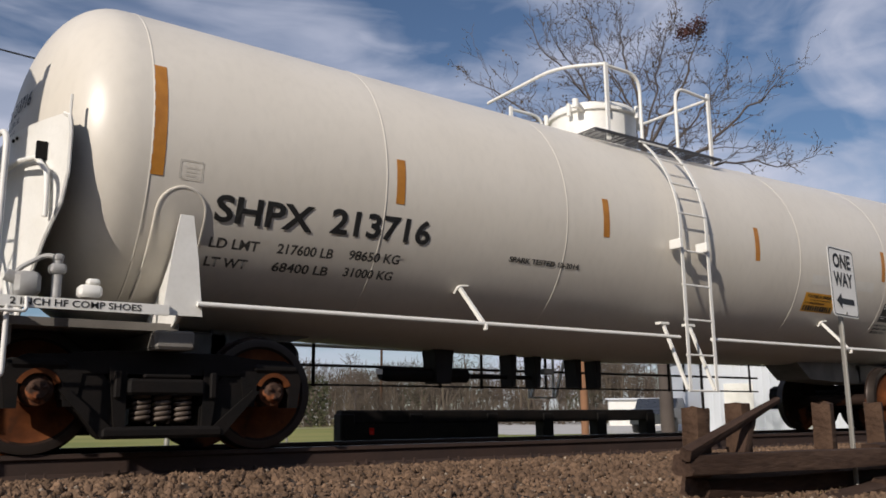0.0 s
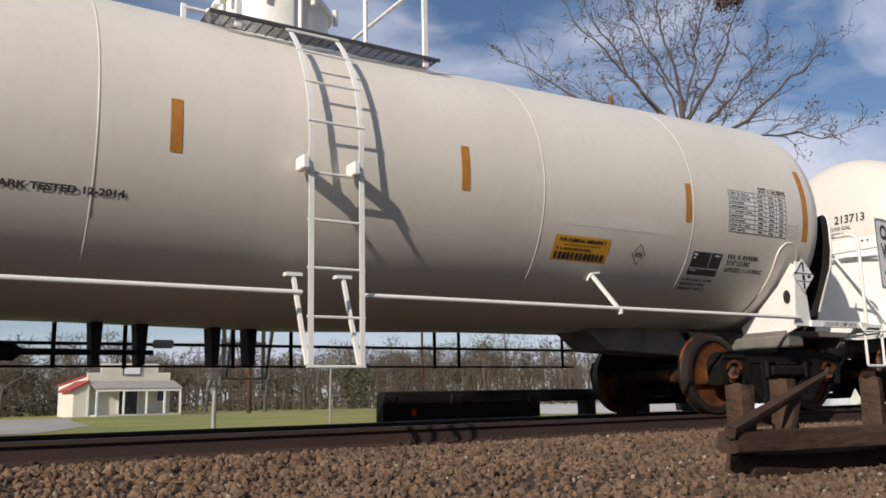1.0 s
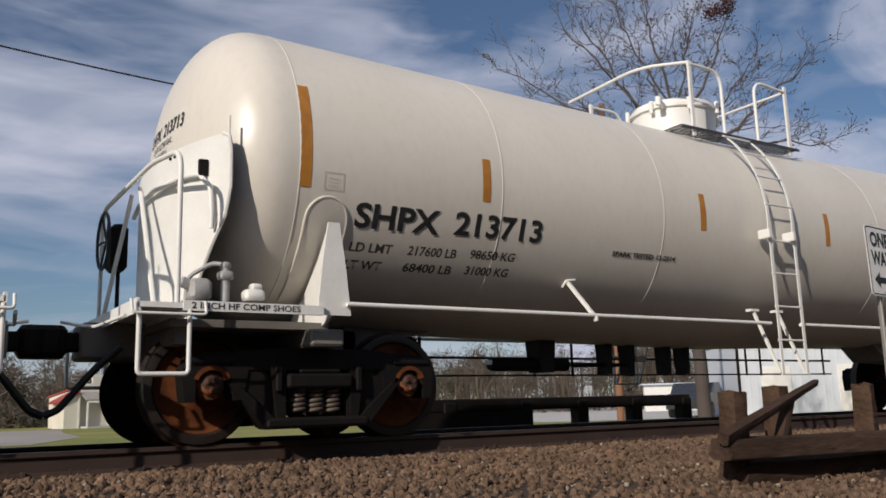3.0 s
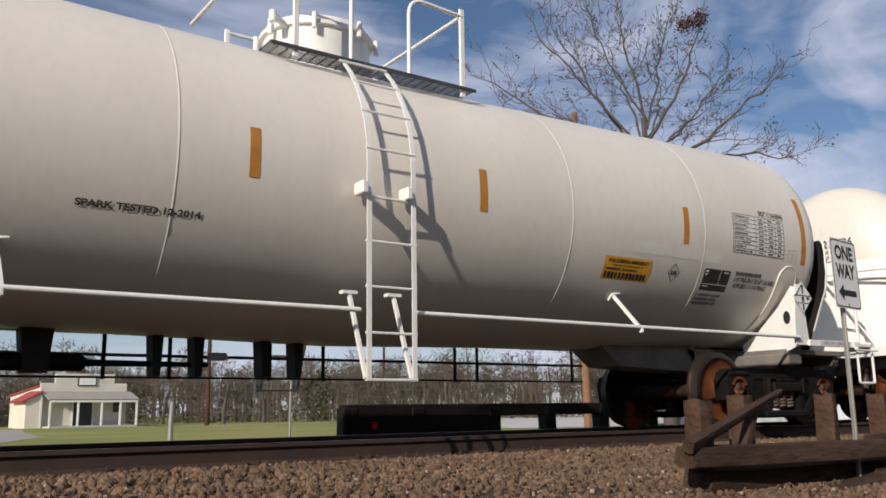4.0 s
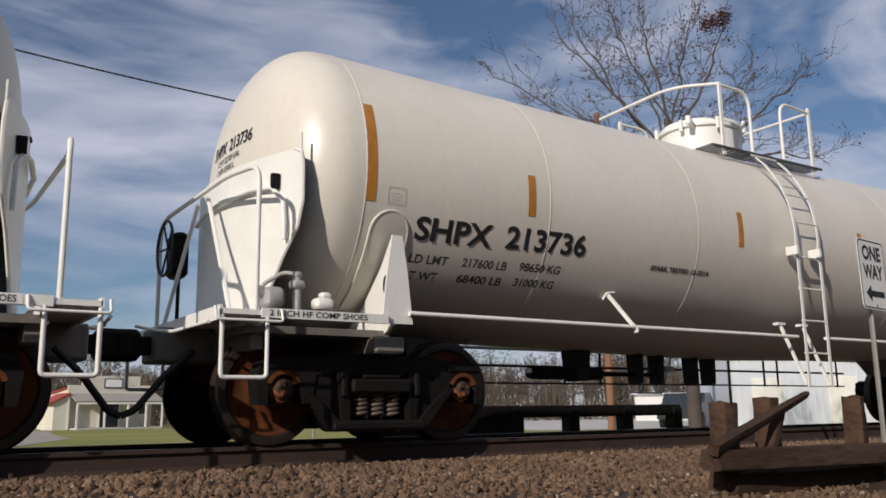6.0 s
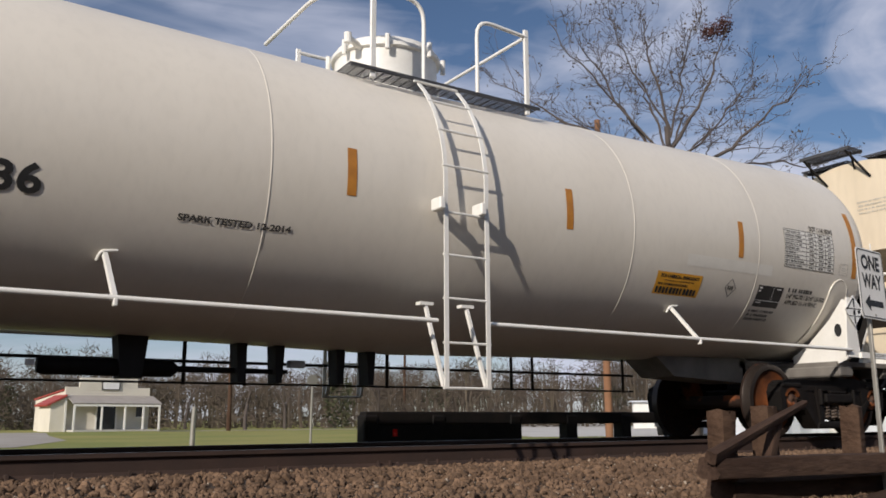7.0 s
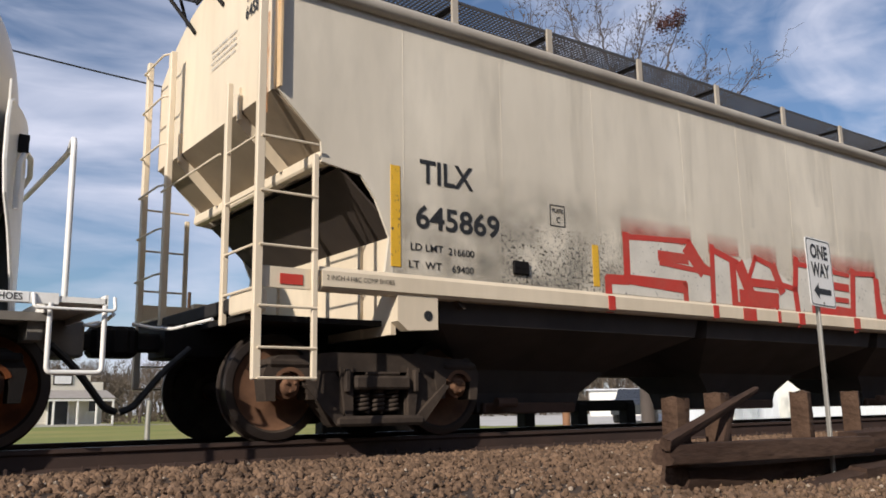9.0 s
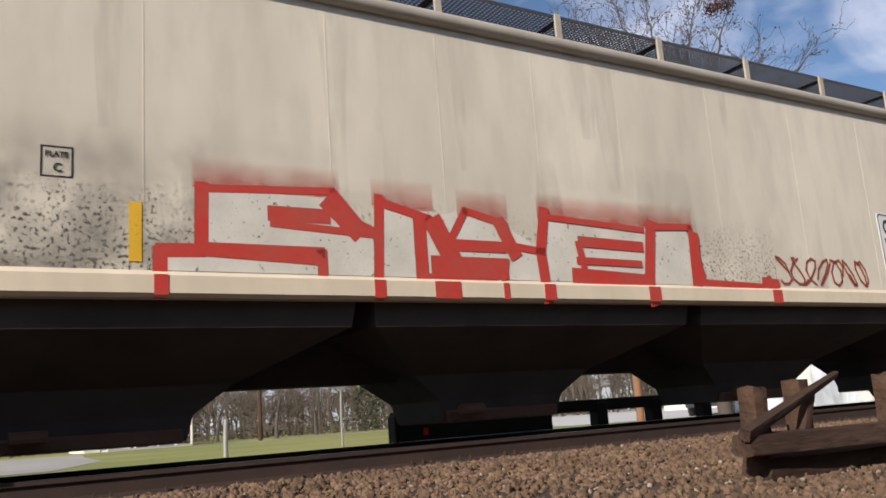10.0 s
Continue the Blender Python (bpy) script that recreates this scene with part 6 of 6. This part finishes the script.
solid("overhead_cable", Form().tube([(-10.0 + 29.35 * t, 19.6 + 0.4 * t, 9.33 - 1.0 * t - 4 * 0.75 * t * (1 - t)) for t in [i / 30 for i in range(31)]], 0.020, 6), BLACK, "thin black overhead cable strung between poles", "cable", smooth=60)


# ---- trees ----
def branch_tree(name, base, height, seed, label, spread=0.5, mat=BARK, r0=0.2, levels=5, stems=None, crown_from=0.3):
    """tapered trunk and limbs that fork down to twigs; twigs are one mesh"""
    rng = random.Random(seed)
    tree = thing(name, label, "tree", at=Matrix.Translation(base))
    limbs, twigs = Form(), Form()
    trunk = Form()
    tips = []

    def grow(p, d, length, r, level):
        n = 4 if level < 3 else 3
        pts, q = [p], p
        for i in range(n):
            d = (d + Vector((rng.uniform(-1, 1), rng.uniform(-1, 1), rng.uniform(-0.6, 0.9))) * (0.16 if level < 2 else 0.24)).normalized()
            q = q + d * length / n
            pts.append(q)
        r2 = r * (0.62 if level else 0.7)
        form = trunk if level == 0 else limbs if level < 3 else twigs
        form.tube(pts, r, 9 if level < 2 else 5 if level < 3 else 3, r2=max(r2, 0.007), caps=level < 1)
        if level >= levels:
            tips.append(pts[-1])
            return
        k = rng.choice((2, 3, 3)) if level < 3 else rng.choice((3, 4))
        for i in range(k):
            a = rng.uniform(0, 6.283)
            side = Vector((math.cos(a), math.sin(a), rng.uniform(-0.1, 0.35)))
            nd = (d * rng.uniform(0.55, 1.0) + side * rng.uniform(0.5, 1.0) * (spread * 1.5)).normalized()
            start = pts[-1] if i < 2 else pts[rng.randrange(2, len(pts))]
            grow(start, nd, length * rng.uniform(0.58, 0.80), max(r2 * rng.uniform(0.62, 0.85), 0.008), level + 1)

    for sx, sy, sz, ln, r in (stems or [(0, 0, 1, height * 0.3, r0)]):
        grow(Vector((0, 0, 0)), Vector((sx, sy, sz)).normalized(), ln, r, 0)
    part("trunk", trunk, mat, tree, smooth=60)
    tagged(part("limb", limbs, mat, tree, smooth=60), kind="stuff")
    tagged(part("twig", twigs, mat, tree), kind="stuff")
    return tree, tips


# the big bare tree beyond the track, with a ball of leaves high up
BIG = Vector((15.17, 13.03, FIELD))


def crooked_tree():
    """a forked trunk with long crooked leaders, side branches and fine twigs"""
    rng = random.Random(12)
    tree = thing("bare_tree", "large bare winter tree with a leafy clump high up", "tree", at=Matrix.Translation(BIG))
    across, away = Vector((0.652, -0.758, 0)), Vector((0.758, 0.652, 0))
    trunk, limbs, twigs, tips = Form(), Form(), Form(), []

    def crooked(a, b, n, amount):
        pts, off = [a], Vector((0, 0, 0))
        for i in range(1, n + 1):
            off = off * 0.7 + Vector([rng.uniform(-1, 1) for _ in range(3)]) * amount
            pts.append(a.lerp(b, i / n) + off * (1 if i < n else 0.5))
        return pts

    def twig(p, d, ln, r, level):
        pts = crooked(p, p + d * ln, 4, ln * 0.11)
        (limbs if level == 0 else twigs).tube(pts, r, 5 if level == 0 else 3, r2=max(r * 0.45, 0.0045), caps=False)
        if level == 2:
            tips.append(pts[-1])
            return
        for i in range(rng.choice((3, 4)) if level == 0 else rng.choice((2, 2, 3))):
            q = pts[rng.choice((1, 2, 3, 4))]
            nd = (d * 0.9 + Vector((rng.uniform(-1, 1), rng.uniform(-1, 1), rng.uniform(-0.5, 0.9))) * 0.85).normalized()
            twig(q, nd, ln * rng.uniform(0.40, 0.75), max(r * 0.5, 0.0055), level + 1)

    top = -0.18 * across + Vector((0, 0, 7.5))
    trunk.tube(crooked(Vector((0, 0, -0.2)), top, 9, 0.045), 0.17, 12, r2=0.06)
    # limbs: where they leave the trunk, reach across, height, reach away, bow upwards, thickness
    for z0, u, z, w, bow, r in ((7.4, -0.68, 10.4, 0.2, 0.1, 0.055), (7.3, -1.35, 10.2, -0.3, 0.0, 0.040), (6.9, 1.30, 9.7, -0.3, -0.15, 0.062), (7.2, 0.45, 10.0, 0.4, 0.0, 0.040),
                                (6.0, 2.75, 8.05, -0.3, -0.25, 0.080), (6.2, 1.35, 7.95, 0.6, 0.1, 0.042), (5.9, 3.30, 6.4, 0.5, 0.35, 0.052), (6.3, -2.3, 9.9, -0.2, -0.1, 0.068),
                                (6.2, -4.5, 9.2, 0.4, 0.05, 0.060), (6.5, -2.85, 10.3, -0.5, -0.1, 0.050), (6.7, -1.0, 9.7, 0.6, 0.0, 0.045), (5.9, -3.7, 8.1, 0.3, 0.0, 0.050),
                                (5.6, -2.3, 7.6, -0.7, 0.1, 0.045), (6.9, 0.3, 8.9, 1.5, 0.0, 0.045), (6.5, 1.9, 8.8, 0.9, -0.1, 0.045)):
        start = across * (-0.15) + Vector((0, 0, z0))
        end = across * u + away * w + Vector((0, 0, z))
        mid = start.lerp(end, 0.5) + Vector((0, 0, bow)) + across * rng.uniform(-0.12, 0.12)
        pts = crooked(start, mid, 5, 0.06)[:-1] + crooked(mid, end, 7, 0.085)
        limbs.tube(pts, r * 0.72, 7, r2=0.009, caps=False)
        for i in range(3, len(pts)):
            d = (pts[i] - pts[i - 1]).normalized()
            for _ in range(rng.choice((1, 1, 1, 2))):
                nd = (d * 0.6 + Vector((rng.uniform(-1, 1), rng.uniform(-1, 1), rng.uniform(-0.5, 0.8))) * 0.8).normalized()
                twig(pts[i], nd, rng.uniform(0.40, 1.0), r * (1 - 0.06 * i) * 0.22 + 0.002, 0)
        tips.append(pts[-1])
    part("trunk", trunk, BARK, tree, smooth=60)
    tagged(part("limb", limbs, BARK, tree, smooth=60), kind="stuff")
    tagged(part("twig", twigs, BARK, tree), kind="stuff")
    return tree, tips


tree, tips = crooked_tree()
rng = random.Random(3)
fm = Form()
for p in tips:
    if rng.random() < 0.32 and p.z > 3.5:
        for _ in range(rng.choice((1, 2, 3))):
            c = p + Vector([rng.uniform(-0.12, 0.12) for _ in range(3)])
            u, w = Vector([rng.uniform(-1, 1) for _ in range(3)]).normalized(), Vector([rng.uniform(-1, 1) for _ in range(3)]).normalized()
            fm.add([c, c + u * 0.07, c + u * 0.04 + w * 0.07], [(0, 1, 2)])
tagged(part("dead_leaf", fm, TWIG, tree, "dead brown leaves left on twigs"), kind="stuff")
nest_at = Vector((15.85, 12.28, 9.36)) - BIG
fm = Form()
lumps = [Vector([rng.gauss(0, 0.13) for _ in range(3)]) for _ in range(6)]
for _ in range(900):
    d = rng.choice(lumps) + Vector([rng.gauss(0, 0.085) for _ in range(3)])
    u, w = Vector([rng.uniform(-1, 1) for _ in range(3)]).normalized(), Vector([rng.uniform(-1, 1) for _ in range(3)]).normalized()
    c = nest_at + d
    fm.add([c, c + u * 0.06, c + u * 0.03 + w * 0.045], [(0, 1, 2)])
tagged(part("leaf_clump", fm, NEST, tree, "dark reddish leafy nest"), kind="stuff")


def thicket():
    """the winter wood along the field's far edge, one mesh of bare stems and a few dark evergreens"""
    rng = random.Random(21)
    fm = Form()

    def spray(c, sx, sz, count, ln, w):
        """fine twigs that fill a rounded crown"""
        for _ in range(count):
            u = Vector([rng.gauss(0, 1) for _ in range(3)]).normalized() * rng.uniform(0.15, 1) ** 0.45
            q = c + Vector((u.x * sx, u.y * sx * 0.6, u.z * sz))
            d = (u * 0.7 + Vector([rng.uniform(-1, 1), rng.uniform(-0.5, 0.5), rng.uniform(-0.3, 1.0)])).normalized() * ln * rng.uniform(0.5, 1.3)
            e = d.cross(Vector((0, 1, 0))).normalized() * w * rng.uniform(0.6, 1.4)
            fm.add([q - e, q + e, q + d], [(0, 1, 2)])

    for _ in range(720):
        a = radians(rng.uniform(-8, 72))
        d = rng.uniform(78, 128)
        x, y = d * math.sin(a), d * math.cos(a)
        h = rng.uniform(5.5, 10.0) * (0.82 + 0.35 * noise.noise((a * 7, 0, 1)))
        bend = rng.uniform(-0.6, 0.6)
        fm.tube([(x, y, FIELD - 0.1), (x + bend, y, FIELD + h * 0.45), (x + bend * 0.4, y, FIELD + h * 0.85)], rng.uniform(0.08, 0.20), 4, r2=0.03, caps=False)
        for _ in range(rng.choice((3, 4, 5))):
            c = Vector((x + rng.uniform(-0.24, 0.24) * h, y + rng.uniform(-1, 1), FIELD + h * rng.uniform(0.42, 0.86)))
            fm.tube([(x + bend * 0.7, y, FIELD + h * 0.32), c], 0.05, 3, r2=0.02, caps=False)
            spray(c, h * rng.uniform(0.10, 0.18), h * rng.uniform(0.09, 0.15), 56, h * 0.075, 0.030)
    for _ in range(420):
        a = radians(rng.uniform(-8, 72))
        d = rng.uniform(76, 96)
        spray(Vector((d * math.sin(a), d * math.cos(a), FIELD + rng.uniform(0.2, 1.4))), rng.uniform(1.0, 2.4), rng.uniform(0.6, 1.6), 52, 0.7, 0.045)
    solid("woods", fm, TWIG, "bare grey-brown winter woods along the far field edge", "woods", kind="stuff")
    fm = Form()
    for a, d, h, w in ((26.5, 70, 4.2, 2.6), (2.5, 76, 4.5, 3.2), (6.0, 80, 5.0, 3.5), (44, 90, 4.5, 4), (33, 95, 5, 4), (-3, 70, 4, 4), (19, 92, 5.5, 2.5)):
        x, y = d * math.sin(radians(a)), d * math.cos(radians(a))
        for _ in range(900):
            u = Vector([rng.gauss(0, 1) for _ in range(3)]).normalized() * rng.uniform(0.4, 1) ** 0.5
            p = Vector((x + u.x * w * 0.5 * (1 + 0.3 * noise.noise(u * 2)), y + u.y * w * 0.5, FIELD + h * 0.5 + u.z * h * 0.5))
            e, g = Vector([rng.uniform(-1, 1) for _ in range(3)]).normalized() * 0.22, Vector([rng.uniform(-1, 1) for _ in range(3)]).normalized() * 0.22
            fm.add([p, p + e, p + g], [(0, 1, 2)])
    solid("evergreens", fm, EVERGREEN, "dark evergreen bushes before the woods", "bushes", kind="stuff")


thicket()


def unseen_bank():
    """plain dark unseen hedge line added across the road; closes the place, cuts low sky light"""
    rng = random.Random(5)
    fm = Form()
    n = 90
    p = []
    for i in range(n + 1):
        x = -110 + 220 * i / n
        for z, y in ((-1.2, -15.0), (2.5, -15.6), (5.5, -16.5), (8.5 + 1.5 * noise.noise((x * 0.12, 2, 7)) + rng.uniform(-0.5, 0.5), -18.0), (-1.2, -21.0)):
            p.append((x, y + rng.uniform(-0.7, 0.7), z + (rng.uniform(-0.5, 0.5) if z > 0 else 0)))
    fm.add(p, [(i * 5 + j, i * 5 + 5 + j, i * 5 + 6 + j, i * 5 + 1 + j) for i in range(n) for j in range(4)])
    solid("backdrop", fm, EVERGREEN, "unseen dark bank added behind the camera to dim low sky light", "woods", kind="structure")


unseen_bank()
for i, (a, d, h) in enumerate(((20.5, 68, 6.5), (23, 74, 6), (5, 72, 7), (29, 80, 7), (16.8, 76, 7))):
    branch_tree("field_tree", (d * math.sin(radians(a)), d * math.cos(radians(a)), FIELD), h, 60 + i, "bare winter tree at the field's edge", 0.5, BARK, 0.16, 4)


def rail_fence():
    f = thing("rail_fence", "low white rail fence across the far field", "fence")
    for i in range(22):
        x = 36 + i * 1.6
        part("post", Form().box(x, 78 + i * 0.25, FIELD + 0.5, 0.12, 0.12, 1.1), WHITE, f)
    for z in (0.45, 0.9):
        part("rail", Form().tube([(36, 78, FIELD + z), (69.6, 83.25, FIELD + z)], 0.05, 4), WHITE, f)


rail_fence()


# ---- what moves ----
def gone(t):
    """metres that the train has rolled"""
    return SPEED * t + 0.5 * GAIN * t * t


def motions():
    for car, x in TRAIN:
        walk(car, [(t / 2, pose(x - gone(t / 2), TRACK_Y, 0)) for t in range(21)])
    for axle, x in TURNING:
        z = axle.matrix_basis.translation.copy()
        walk(axle, [(t / 10, pose(z.x, z.y, z.z, 0, -math.degrees(gone(t / 10) / 0.457), 0)) for t in range(101)])


motions()
